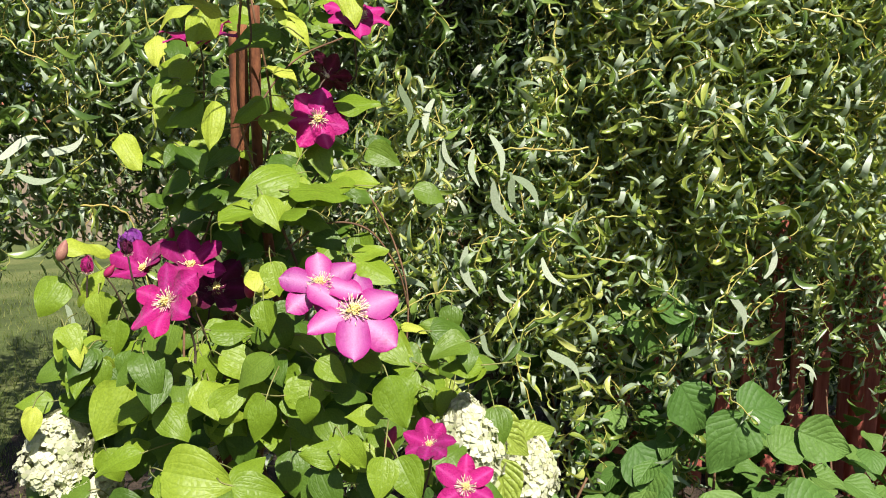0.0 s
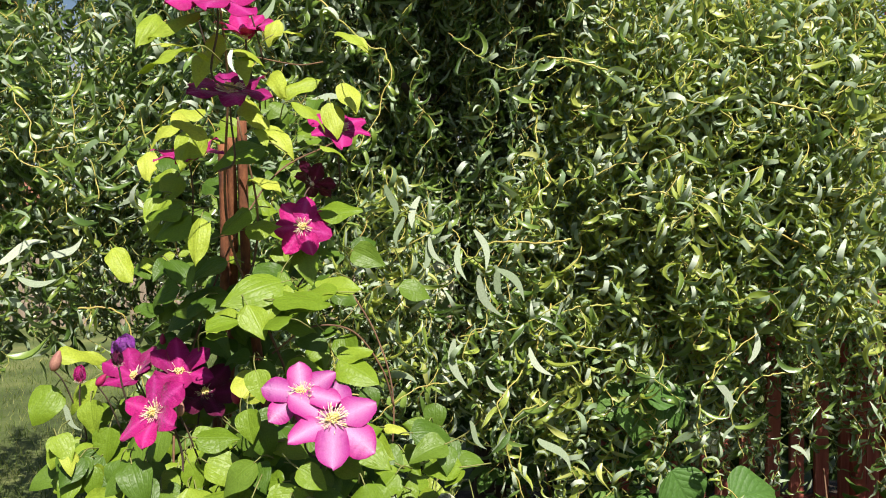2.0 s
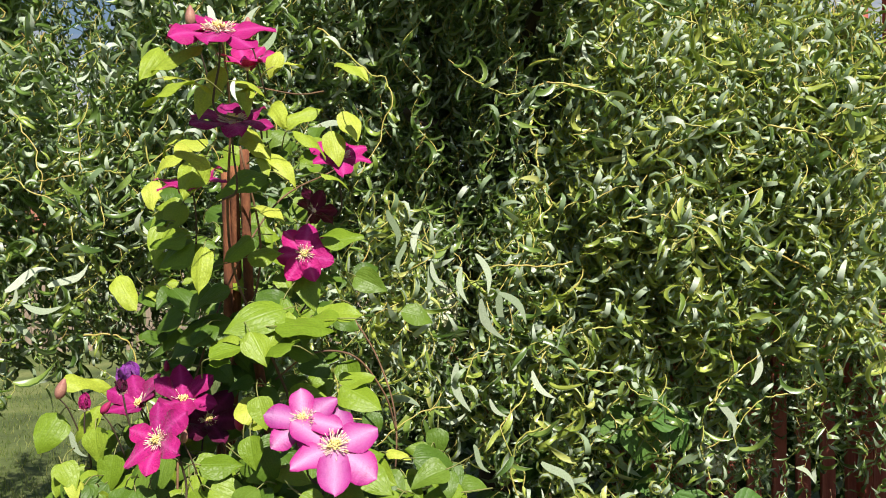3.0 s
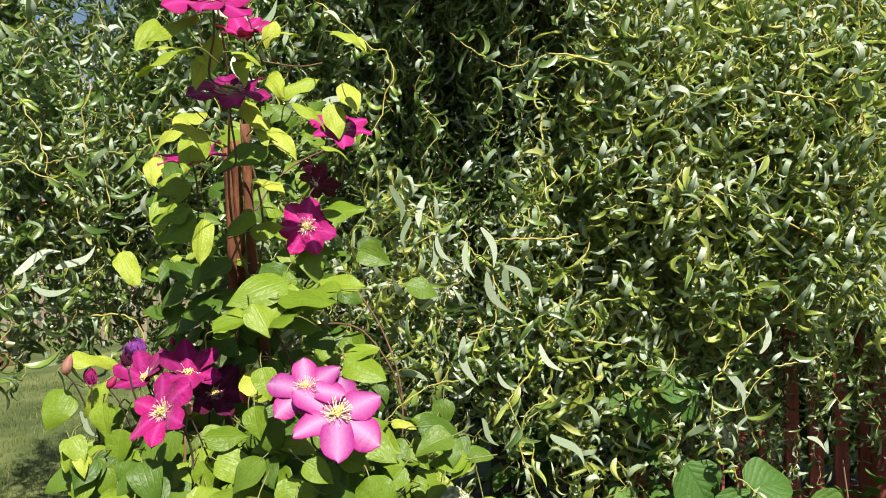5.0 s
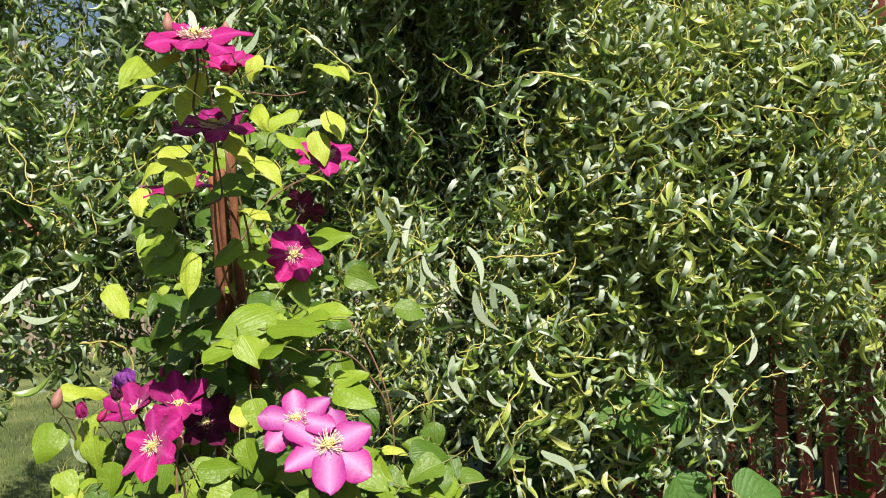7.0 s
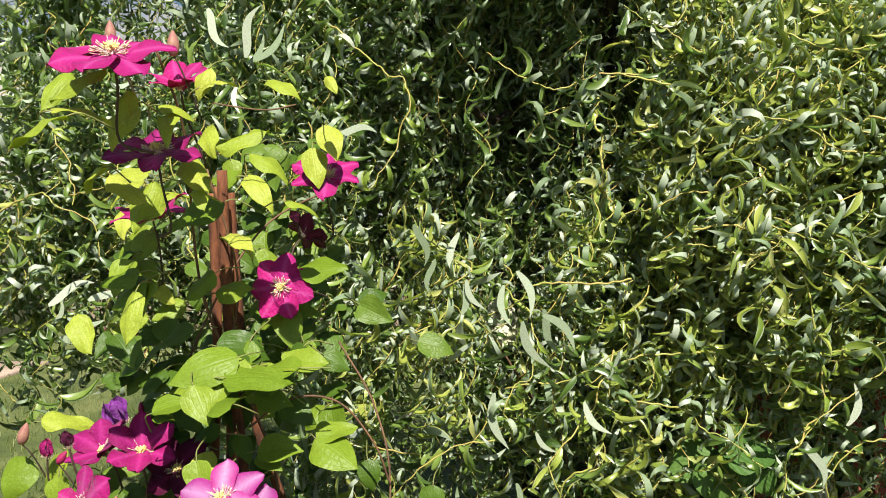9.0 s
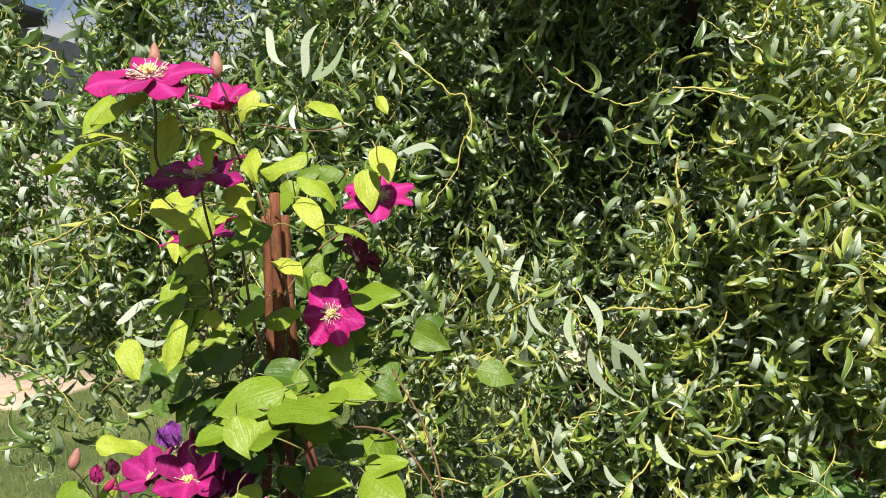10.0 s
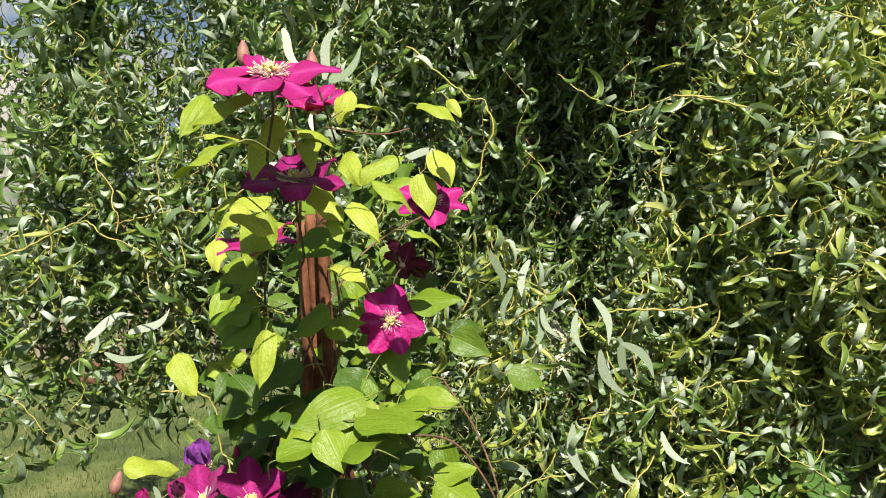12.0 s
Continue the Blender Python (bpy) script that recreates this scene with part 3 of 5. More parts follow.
def curtain(count, xs, ys, tops, bottoms, seed, every=0.0185, lo=0.055, hi=0.118, amp=0.018, store=None, slope=False, bunch=6):
    """Hanging twigs spread over a patch of the plan, in bunches that leave gaps between them."""
    rng = random.Random(seed)
    store = crown_leaves if store is None else store
    bunch = 1 if store is deep_leaves else bunch
    for i in range(count):
        if i % bunch == 0:
            cx, cy, ct, cb = rng.uniform(*xs), rng.uniform(*ys), rng.uniform(*tops), rng.uniform(*bottoms)
        x, y = cx + rng.gauss(0, 0.028), cy + rng.gauss(0, 0.03)
        top, bottom = ct + rng.gauss(0, 0.05), cb + rng.gauss(0, 0.12)
        if slope:
            top = min(top, 1.88 + 1.15 * (y - 2.15))
        if top - bottom < 0.15:
            continue
        # the crown ends on a slant line beside the post
        if y < 2.95 and top > 1.5 and 0.145 + 0.53 * y < x < 1.62 and rng.random() < 0.8:
            continue
        path = wiggle_path((x, y, top), top - bottom, rng, amp * rng.uniform(0.6, 1.7), 0.14, 0.017)
        fine = store is not deep_leaves
        near = 1.12 if fine else 1.0
        tube(twigs_bm, path if fine else path[::2], 0.0021 if fine else 0.0018, 0.001, 3, False)
        dress(path, rng, every * near * rng.uniform(0.8, 1.35), lo * near * 0.7, hi * near, store)


# front mass, its sunlight partly put into a lighter leaf colour, then the centre, the looser side over the lawn, and
# the shaded depth
curtain(24, (0.7, 1.25), (2.4, 2.75), (2.2, 2.7), (0.95, 1.5), 1, 0.0185, 0.055, 0.118, 0.018, young_lit_leaves, True)
curtain(24, (0.7, 1.25), (2.35, 2.7), (2.2, 2.5), (0.95, 1.5), 41, 0.0185, 0.055, 0.118, 0.022, young_lit_leaves, True)
curtain(30, (1.05, 1.5), (2.4, 2.85), (2.1, 2.8), (1.25, 1.65), 2, 0.0185, 0.055, 0.118, 0.018, young_lit_leaves, True)
curtain(36, (1.1, 1.55), (2.4, 2.75), (2.1, 2.5), (1.2, 1.6), 42, 0.0185, 0.055, 0.118, 0.022, young_lit_leaves, True)
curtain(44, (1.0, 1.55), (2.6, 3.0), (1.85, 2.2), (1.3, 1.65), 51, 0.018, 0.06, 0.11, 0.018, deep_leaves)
curtain(10, (-1.3, -0.7), (2.2, 2.7), (1.7, 2.0), (1.15, 1.4), 43, 0.02, 0.06, 0.11, 0.022, young_lit_leaves)
curtain(30, (0.74, 1.3), (2.18, 2.45), (1.9, 2.35), (1.15, 1.6), 21, 0.018, 0.06, 0.12, 0.026, young_lit_leaves, True)
curtain(40, (0.9, 1.5), (2.25, 2.6), (2.0, 2.4), (1.4, 1.65), 81, 0.018, 0.06, 0.12, 0.026, young_lit_leaves, True)
curtain(44, (1.05, 1.5), (2.18, 2.5), (1.9, 2.4), (1.3, 1.65), 22, 0.018, 0.06, 0.12, 0.026, young_lit_leaves, True)
curtain(46, (0.7, 1.5), (2.22, 2.36), (1.75, 2.1), (1.4, 1.66), 87, 0.02, 0.06, 0.12, 0.026, young_lit_leaves)
curtain(14, (-0.25, 0.5), (2.1, 2.4), (1.4, 1.7), (0.7, 1.3), 23, 0.02, 0.06, 0.12, 0.026, young_lit_leaves)
curtain(10, (-1.5, -0.3), (2.2, 2.5), (1.6, 2.3), (1.2, 1.7), 24, 0.02, 0.06, 0.12, 0.026, young_lit_leaves)
curtain(10, (0.4, 0.85), (2.15, 2.4), (1.1, 1.5), (0.4, 0.8), 25, 0.02, 0.06, 0.12, 0.026, young_lit_leaves)
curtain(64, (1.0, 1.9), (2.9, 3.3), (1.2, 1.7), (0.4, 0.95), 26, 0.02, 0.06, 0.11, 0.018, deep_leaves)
curtain(18, (0.3, 1.0), (2.3, 2.8), (1.4, 1.8), (0.45, 0.95), 3, 0.017)
curtain(8, (0.9, 1.8), (2.4, 2.9), (1.5, 1.9), (0.75, 1.2), 13, 0.022)
curtain(26, (-0.45, 0.12), (2.2, 2.8), (1.5, 2.0), (0.6, 1.1), 4)
curtain(14, (0.1, 0.42), (2.25, 2.8), (1.4, 1.65), (0.7, 1.2), 31)
# strands above the view, added to cast shade on the centre
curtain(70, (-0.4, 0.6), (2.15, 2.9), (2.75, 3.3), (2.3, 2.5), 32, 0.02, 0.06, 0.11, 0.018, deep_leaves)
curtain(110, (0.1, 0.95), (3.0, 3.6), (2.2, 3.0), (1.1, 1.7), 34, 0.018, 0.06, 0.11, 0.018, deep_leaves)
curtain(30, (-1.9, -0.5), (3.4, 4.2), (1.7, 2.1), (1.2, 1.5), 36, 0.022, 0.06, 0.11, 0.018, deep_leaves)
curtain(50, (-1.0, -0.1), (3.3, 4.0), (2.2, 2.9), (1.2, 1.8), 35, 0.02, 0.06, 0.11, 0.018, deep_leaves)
curtain(30, (-0.6, 0.08), (2.3, 2.9), (2.2, 2.7), (1.3, 1.7), 5)
curtain(66, (-1.3, -0.35), (2.65, 3.4), (2.2, 2.9), (1.05, 1.75), 6, 0.018, 0.06, 0.14)
curtain(22, (-2.1, -1.1), (2.7, 3.6), (2.2, 2.9), (1.2, 1.8), 7, 0.018, 0.06, 0.14)
curtain(26, (1.15, 1.5), (2.2, 2.5), (1.55, 1.9), (1.2, 1.45), 82, 0.018, 0.06, 0.12, 0.026, young_lit_leaves)
curtain(8, (-2.3, -1.6), (2.5, 3.2), (2.4, 3.0), (1.6, 2.2), 83)
curtain(60, (-1.4, -0.3), (2.7, 3.4), (1.7, 2.1), (1.15, 1.45), 85, 0.02, 0.06, 0.11, 0.018, deep_leaves)
curtain(50, (-1.9, -0.5), (3.4, 4.4), (2.6, 3.3), (1.75, 2.1), 86, 0.022, 0.08, 0.13, 0.018, deep_leaves)
curtain(10, (-2.0, -0.5), (2.4, 3.0), (1.6, 2.0), (1.05, 1.4), 14, 0.02)
curtain(10, (1.4, 1.6), (2.4, 2.7), (2.2, 2.8), (1.5, 1.9), 71, 0.02, 0.06, 0.11, 0.018, young_lit_leaves)
curtain(44, (0.8, 2.0), (2.9, 3.3), (1.7, 2.0), (0.9, 1.5), 33, 0.02, 0.06, 0.11, 0.018, deep_leaves)
curtain(90, (-0.9, 0.85), (2.9, 3.35), (2.1, 3.2), (0.9, 1.7), 8, 0.02, 0.06, 0.11, 0.018, deep_leaves)
curtain(60, (-0.4, 0.9), (2.9, 3.4), (1.2, 2.0), (0.3, 0.9), 15, 0.02, 0.06, 0.11, 0.018, deep_leaves)
curtain(64, (0.0, 1.9), (3.7, 4.8), (2.6, 3.4), (1.0, 1.6), 84, 0.024, 0.08, 0.13, 0.018, deep_leaves)
curtain(36, (-1.6, 0.9), (3.4, 4.8), (2.2, 3.4), (0.7, 1.7), 9, 0.022, 0.07, 0.12, 0.018, deep_leaves)
curtain(50, (0.3, 2.8), (3.6, 4.6), (1.6, 2.0), (0.05, 0.7), 10, 0.024, 0.07, 0.12, 0.018, deep_leaves)
curtain(40, (-1.6, 0.8), (2.6, 4.6), (3.1, 4.0), (2.4, 2.8), 11, 0.03, 0.07, 0.12, 0.018, deep_leaves)

# the shaded depth behind the trunk and the high crown, added above the view to shade it
curtain(120, (-0.5, 1.7), (3.75, 4.6), (2.7, 3.5), (0.9, 1.7), 91, 0.022, 0.08, 0.13, 0.018, deep_leaves)
curtain(110, (-0.3, 0.95), (3.1, 3.6), (2.4, 3.2), (1.5, 2.0), 92, 0.02, 0.07, 0.12, 0.018, deep_leaves)
curtain(120, (-1.3, 1.7), (3.1, 4.6), (3.3, 4.3), (2.6, 3.0), 93, 0.022, 0.08, 0.13, 0.018, deep_leaves)
curtain(60, (0.1, 1.6), (3.0, 3.5), (2.7, 3.3), (2.3, 2.6), 94, 0.02, 0.07, 0.12, 0.018, deep_leaves)
curtain(56, (0.6, 1.5), (2.26, 2.5), (1.75, 2.3), (1.3, 1.8), 95, 0.016, 0.05, 0.11, 0.026, young_lit_leaves, True)
curtain(50, (0.6, 1.5), (2.3, 2.7), (2.0, 2.6), (1.6, 2.0), 96, 0.016, 0.05, 0.11, 0.026, young_lit_leaves, True)
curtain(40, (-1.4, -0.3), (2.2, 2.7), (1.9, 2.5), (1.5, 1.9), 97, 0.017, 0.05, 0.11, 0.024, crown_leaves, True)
curtain(46, (0.53, 0.85), (2.3, 2.7), (1.75, 2.25), (1.2, 1.7), 98, 0.018, 0.05, 0.11, 0.024, young_lit_leaves, True)
curtain(30, (1.2, 1.5), (2.2, 2.6), (1.8, 2.3), (1.5, 1.8), 99, 0.018, 0.05, 0.11, 0.024, young_lit_leaves, True)
# strands out of view to the right, added to shade the lower fence
curtain(60, (1.72, 2.5), (2.3, 2.62), (1.9, 2.15), (1.15, 1.5), 101, 0.02, 0.06, 0.12, 0.022, crown_leaves)
# unseen overhead strands that keep the hollow by the trunk dark
curtain(80, (0.15, 0.95), (2.35, 2.85), (2.75, 3.2), (2.4, 2.55), 102, 0.02, 0.07, 0.12, 0.018, deep_leaves)
curtain(36, (-2.0, -0.9), (3.3, 4.2), (2.4, 3.0), (1.7, 2.1), 103, 0.022, 0.08, 0.13, 0.018, deep_leaves)

rng = random.Random(33)


def long_twig(points, r0, r1, every=0.026, lo=0.07, hi=0.115, jitter=0.005):
    """A strong twig that can be followed with the eye, with its larger leaves."""
    path = smooth_path(points, 10)
    path = [q + Vector((math.sin(i * 0.9), math.cos(i * 0.7), math.sin(i * 1.3))) * jitter for i, q in enumerate(path)]
    bm = bmesh.new()
    tube(bm, [q - WBASE for q in path], r0 * 0.7, r1 * 0.7, 6)
    part("twig", bm, M_TWIG, willow)
    dress(path, rng, every, lo, hi, near_leaves, 0.7)


long_twig([(0.93, 2.34, 1.961), (0.909, 2.28, 1.871), (0.851, 2.24, 1.735), (0.878, 2.2, 1.58), (0.926, 2.17, 1.366), (0.937, 2.16, 1.189), (0.86, 2.14, 1.076), (0.847, 2.13, 0.959), (0.893, 2.1, 0.846), (0.958, 2.08, 0.775)], 0.0045, 0.002, 0.012, 0.045, 0.09)
long_twig([(1.185, 2.5, 2.021), (1.274, 2.3, 1.873), (1.322, 2.28, 1.789), (1.332, 2.27, 1.693), (1.357, 2.25, 1.596), (1.395, 2.22, 1.562)], 0.004, 0.002, 0.035)
long_twig([(1.325, 2.3, 1.489), (1.299, 2.25, 1.38), (1.288, 2.22, 1.304), (1.316, 2.2, 1.265), (1.388, 2.18, 1.27)], 0.003, 0.0015, 0.035)
long_twig([(0.47, 2.5, 1.93), (0.464, 2.5, 1.88), (0.48, 2.48, 1.77), (0.444, 2.45, 1.555), (0.413, 2.43, 1.441)], 0.006, 0.003, 0.04)
long_twig([(0.435, 2.45, 1.547), (0.476, 2.42, 1.667), (0.548, 2.4, 1.72)], 0.0028, 0.002, 0.035)
long_twig([(0.221, 2.25, 1.452), (0.29, 2.2, 1.391), (0.297, 2.16, 1.274), (0.233, 2.12, 1.208), (0.243, 2.11, 1.108)], 0.0028, 0.0015, 0.035)
long_twig([(0.655, 2.5, 1.85), (0.699, 2.48, 1.788), (0.791, 2.45, 1.733), (0.857, 2.4, 1.653)], 0.0055, 0.003, 0.04)
long_twig([(0.794, 2.5, 2.167), (0.81, 2.48, 2.077), (0.857, 2.45, 2.002), (0.922, 2.4, 1.924), (0.966, 2.4, 1.807)], 0.006, 0.003, 0.04)
long_twig([(-0.124, 2.0, 2.052), (-0.017, 2.0, 1.957), (0.05, 1.98, 1.9), (0.015, 1.95, 1.763), (-0.043, 1.9, 1.681)], 0.003, 0.0015, 0.03)
long_twig([(0.488, 2.3, 1.29), (0.422, 2.25, 1.143), (0.327, 2.2, 1.029), (0.379, 2.18, 0.913), (0.372, 2.16, 0.797), (0.404, 2.15, 0.678)], 0.0035, 0.0015, 0.026)
long_twig([(-0.967, 2.3, 1.896), (-0.902, 2.28, 1.788), (-0.877, 2.25, 1.681)], 0.003, 0.002, 0.04)
long_twig([(-1.436, 2.6, 1.747), (-1.447, 2.58, 1.625), (-1.465, 2.57, 1.504), (-1.371, 2.55, 1.298), (-1.426, 2.54, 1.213), (-1.534, 2.5, 1.167)], 0.004, 0.0025, 0.035)
long_twig([(-0.807, 2.4, 1.941), (-0.833, 2.4, 1.799), (-0.76, 2.38, 1.623), (-0.808, 2.38, 1.545)], 0.003, 0.002, 0.035)
long_twig([(-0.61, 2.2, 1.842), (-0.549, 2.2, 1.666), (-0.525, 2.15, 1.561), (-0.435, 2.1, 1.485)], 0.003, 0.002, 0.035)
long_twig([(0.746, 2.4, 1.409), (0.74, 2.38, 1.296), (0.799, 2.36, 1.199), (0.828, 2.35, 1.086)], 0.003, 0.0015, 0.028)
long_twig([(-1.408, 2.5, 2.231), (-1.295, 2.5, 2.206), (-1.28, 2.5, 2.139), (-1.416, 2.5, 2.064), (-1.51, 2.5, 2.103)], 0.004, 0.002, 0.05)
long_twig([(1.185, 2.5, 2.021), (1.35, 2.45, 2.02), (1.5, 2.42, 1.99), (1.62, 2.4, 2.06), (1.75, 2.4, 2.07)], 0.004, 0.003, 0.04)

for x0, x1, z0, z1, n in ((0.6, 1.5, 1.55, 2.1, 22), (0.45, 1.4, 1.05, 1.6, 12), (0.0, 0.5, 1.0, 1.45, 5), (-1.3, -0.4, 1.3, 2.0, 6)):
    for _ in range(n):
        p, a, way = Vector((rng.uniform(x0, x1), rng.uniform(2.1, 2.24), rng.uniform(z0, z1))), rng.uniform(-0.5, 0.4), rng.choice((-1, 1))
        row = [p.copy()]
        for _ in range(rng.randrange(4, 7)):
            p = p + Vector((way * math.cos(a), rng.uniform(-0.25, 0.25), math.sin(a))) * rng.uniform(0.05, 0.1)
            a = max(-1.9, min(0.7, a + rng.uniform(-0.95, 0.55)))
            row.append(p.copy())
        long_twig([tuple(q) for q in row], rng.uniform(0.0026, 0.0042), 0.0017, rng.uniform(0.02, 0.045), 0.05, 0.12, 0.0015)


def curled_leaves(rows):
    """Single long pale leaves: centre, length, direction of the tip."""
    for x, y, z, length, angle in rows:
        a = radians(angle)
        d = Vector((math.cos(a), rng.uniform(-0.25, 0.25), math.sin(a)))
        gentle = GENTLE[rng.randrange(len(GENTLE))]
        up = Vector((rng.uniform(-0.3, 0.3), 0.85, -0.15))
        pale_leaves.append((heading(Vector((x, y, z)) - d.normalized() * length * 0.5, d, up, length * 0.95), gentle))


GENTLE = []
for k in range(8):
    bent = random.Random(k)
    t = np.zeros((5 * (ROWS_N + 1), 3))
    for i in range(ROWS_N + 1):
        u = i / ROWS_N
        c = bent.choice((-1, 1)) if i == 0 else c
        w = 0.085 * (math.sin(math.pi * min(1, u * 0.97 + 0.03) ** 0.75) ** 0.8) + 0.004
        x, y = u, c * 0.16 * math.sin(math.pi * u) * (1 if k % 2 else 1.6 * u)
        t[3 * i:3 * i + 3] = [(x, y + w, 0), (x, y, 0.5 * w), (x, y - w, 0)]
        b = 3 * (ROWS_N + 1) + 2 * i
        t[b:b + 2] = [(x, y + w, -0.003), (x, y - w, -0.003)]
    GENTLE.append(len(LEAF_MESHES))
    LEAF_MESHES.append(joined("willow_leaf", t, NEAR_FACES, NEAR_MATS, (M_WILLOW_NEAR, M_WILLOW_PALE)))

curled_leaves([
    (-0.961, 2.37, 1.446, 0.145, 25),
    (-0.856, 2.37, 1.459, 0.129, 30),
    (-0.933, 2.39, 1.373, 0.113, -3),
    (-1.086, 2.52, 1.457, 0.094, 80),
    (-1.038, 2.42, 1.396, 0.082, 70),
    (-1.06, 2.52, 1.273, 0.136, -20),
    (-0.859, 2.42, 0.972, 0.099, -60),
    (0.919, 2.17, 1.319, 0.088, -85),
    (0.993, 2.2, 1.383, 0.09, -95),
    (0.856, 2.3, 1.538, 0.093, -110),
    (1.243, 2.2, 1.387, 0.075, -20),
    (0.909, 2.13, 1.056, 0.116, -70),
    (0.922, 2.12, 0.961, 0.058, -120),
    (0.222, 2.1, 1.159, 0.136, -75),
])
curled_leaves([
    (0.27, 2.15, 0.964, 0.088, -60),
    (0.236, 2.2, 1.412, 0.105, -80),
    (0.118, 2.2, 1.534, 0.112, -95),
    (0.044, 2.1, 1.564, 0.107, -80),
    (0.072, 2.1, 1.492, 0.086, -100),
    (0.13, 2.15, 1.432, 0.102, -110),
    (0.166, 2.15, 1.446, 0.088, -60),
    (0.386, 2.4, 1.684, 0.097, 200),
    (0.444, 2.2, 1.144, 0.105, -50),
    (-0.26, 1.9, 2.029, 0.117, 70),
    (-0.241, 1.95, 2.014, 0.107, 50),
    (0.768, 2.4, 1.966, 0.162, 0),
    (0.688, 2.35, 1.878, 0.095, -80),
])
curled_leaves([
    (0.479, 2.2, 0.892, 0.134, -45),
    (0.341, 2.2, 1.35, 0.119, -70),
    (-0.335, 1.9, 2.036, 0.109, -60),
    (-0.274, 1.95, 2.001, 0.079, 60),
    (-0.298, 1.9, 1.886, 0.066, -80),
    (-0.115, 2.2, 1.834, 0.116, 0),
    (-1.274, 2.5, 1.441, 0.104, -100),
    (-1.409, 2.5, 1.407, 0.118, -100),
    (-1.312, 2.5, 1.289, 0.118, -85),
    (0.536, 2.35, 1.302, 0.095, -100),
    (0.657, 2.35, 1.235, 0.064, 10),
    (0.397, 2.2, 1.001, 0.06, 30),
    (0.322, 2.2, 1.086, 0.075, -45),
])
curled_leaves([
    (0.198, 2.15, 1.077, 0.073, 20),
    (1.291, 2.25, 1.218, 0.061, -30),
    (0.994, 2.15, 1.192, 0.102, 80),
    (1.247, 2.4, 0.823, 0.081, -40),
    (0.695, 2.35, 0.991, 0.079, 10),
    (0.646, 2.4, 2.105, 0.081, 0),
    (0.621, 2.4, 2.064, 0.081, -70),
    (0.795, 2.3, 1.791, 0.109, -80),
    (1.061, 2.3, 1.852, 0.062, 5),
    (1.299, 2.2, 1.662, 0.075, -60),
    (0.305, 2.15, 1.326, 0.132, -60),
    (0.357, 2.15, 1.354, 0.117, -50),
    (0.277, 2.15, 1.444, 0.117, -75),
])
near_leaves = pale_leaves + near_leaves
spare = [(m, k % 40) for m, k in near_leaves[300:]]
for m, k in near_leaves[:300]:
    part("leaf", LEAF_MESHES[k], None, willow, "", Matrix.Translation(-WBASE) @ m)
crown_leaves += spare


def leaf_mass(store, curls, faces, mats, name, upper):
    poses = np.array([m for m, k in store], dtype=np.float64).reshape(-1, 4, 4)
    poses[:, :3, 3] -= np.array(WBASE)
    kinds = np.array([k for m, k in store])
    v = np.einsum("nij,nkj->nki", poses[:, :3, :3], np.stack(curls)[kinds]) + poses[:, None, :3, 3]
    f = (faces[None] + (np.arange(len(kinds)) * v.shape[1])[:, None, None]).reshape(-1, 4)
    me = joined(name, v.reshape(-1, 3), f, np.tile(mats, len(kinds)), (upper, M_WILLOW_UNDER))
    tagged(part(name, me, None, willow, "mass of curled narrow leaves"), kind="stuff")


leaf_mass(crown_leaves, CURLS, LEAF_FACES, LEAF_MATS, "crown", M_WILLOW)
leaf_mass(young_lit_leaves, CURLS, LEAF_FACES, LEAF_MATS, "young_crown", M_WILLOW_YOUNG_LIT)
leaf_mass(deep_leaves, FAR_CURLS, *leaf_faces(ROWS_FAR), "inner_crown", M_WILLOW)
bmesh.ops.translate(twigs_bm, verts=twigs_bm.verts, vec=-WBASE)
tagged(part("hanging_twig_mass", twigs_bm, M_TWIG, willow, "thin yellowish twisted twigs"), kind="stuff")

bm = bmesh.new()
tube(bm, [Vector(q) for q in smooth_path([(0, 0, -0.05), (0.04, 0.02, 0.6), (-0.05, -0.03, 1.2), (0.0, 0.0, 1.8), (0.05, 0.05, 2.5), (0, 0, 3.4)], 6)], 0.11, 0.04, 10)
part("trunk", bm, M_BARK, willow, "dark bark")
rng = random.Random(8)
for z, dx, dy, dz in ((1.5, -0.9, -0.7, 0.9), (1.6, 0.9, -0.8, 0.8), (1.7, 0.2, -1.2, 0.7), (1.9, -1.8, -0.4, 0.9), (1.8, 1.6, -0.6, 0.8), (2.2, -0.6, 0.6, 1.2), (2.1, 0.9, 0.7, 1.2), (1.75, -0.35, -0.9, 0.2), (1.85, 0.5, -0.95, 0.15), (2.0, -1.4, -1.0, 0.5)):
    p = smooth_path([(0, 0, z), (dx * 0.3, dy * 0.3, z + dz * 0.55), (dx * 0.7, dy * 0.65, z + dz * 0.95), (dx, dy, z + dz)], 7)
    p = [q + Vector((math.sin(i * 0.8 + z), math.cos(i * 0.9), math.sin(i))) * 0.02 for i, q in enumerate(p)]
    bm = bmesh.new()
    tube(bm, p, 0.035, 0.012, 7)
    part("limb", bm, M_BARK, willow)

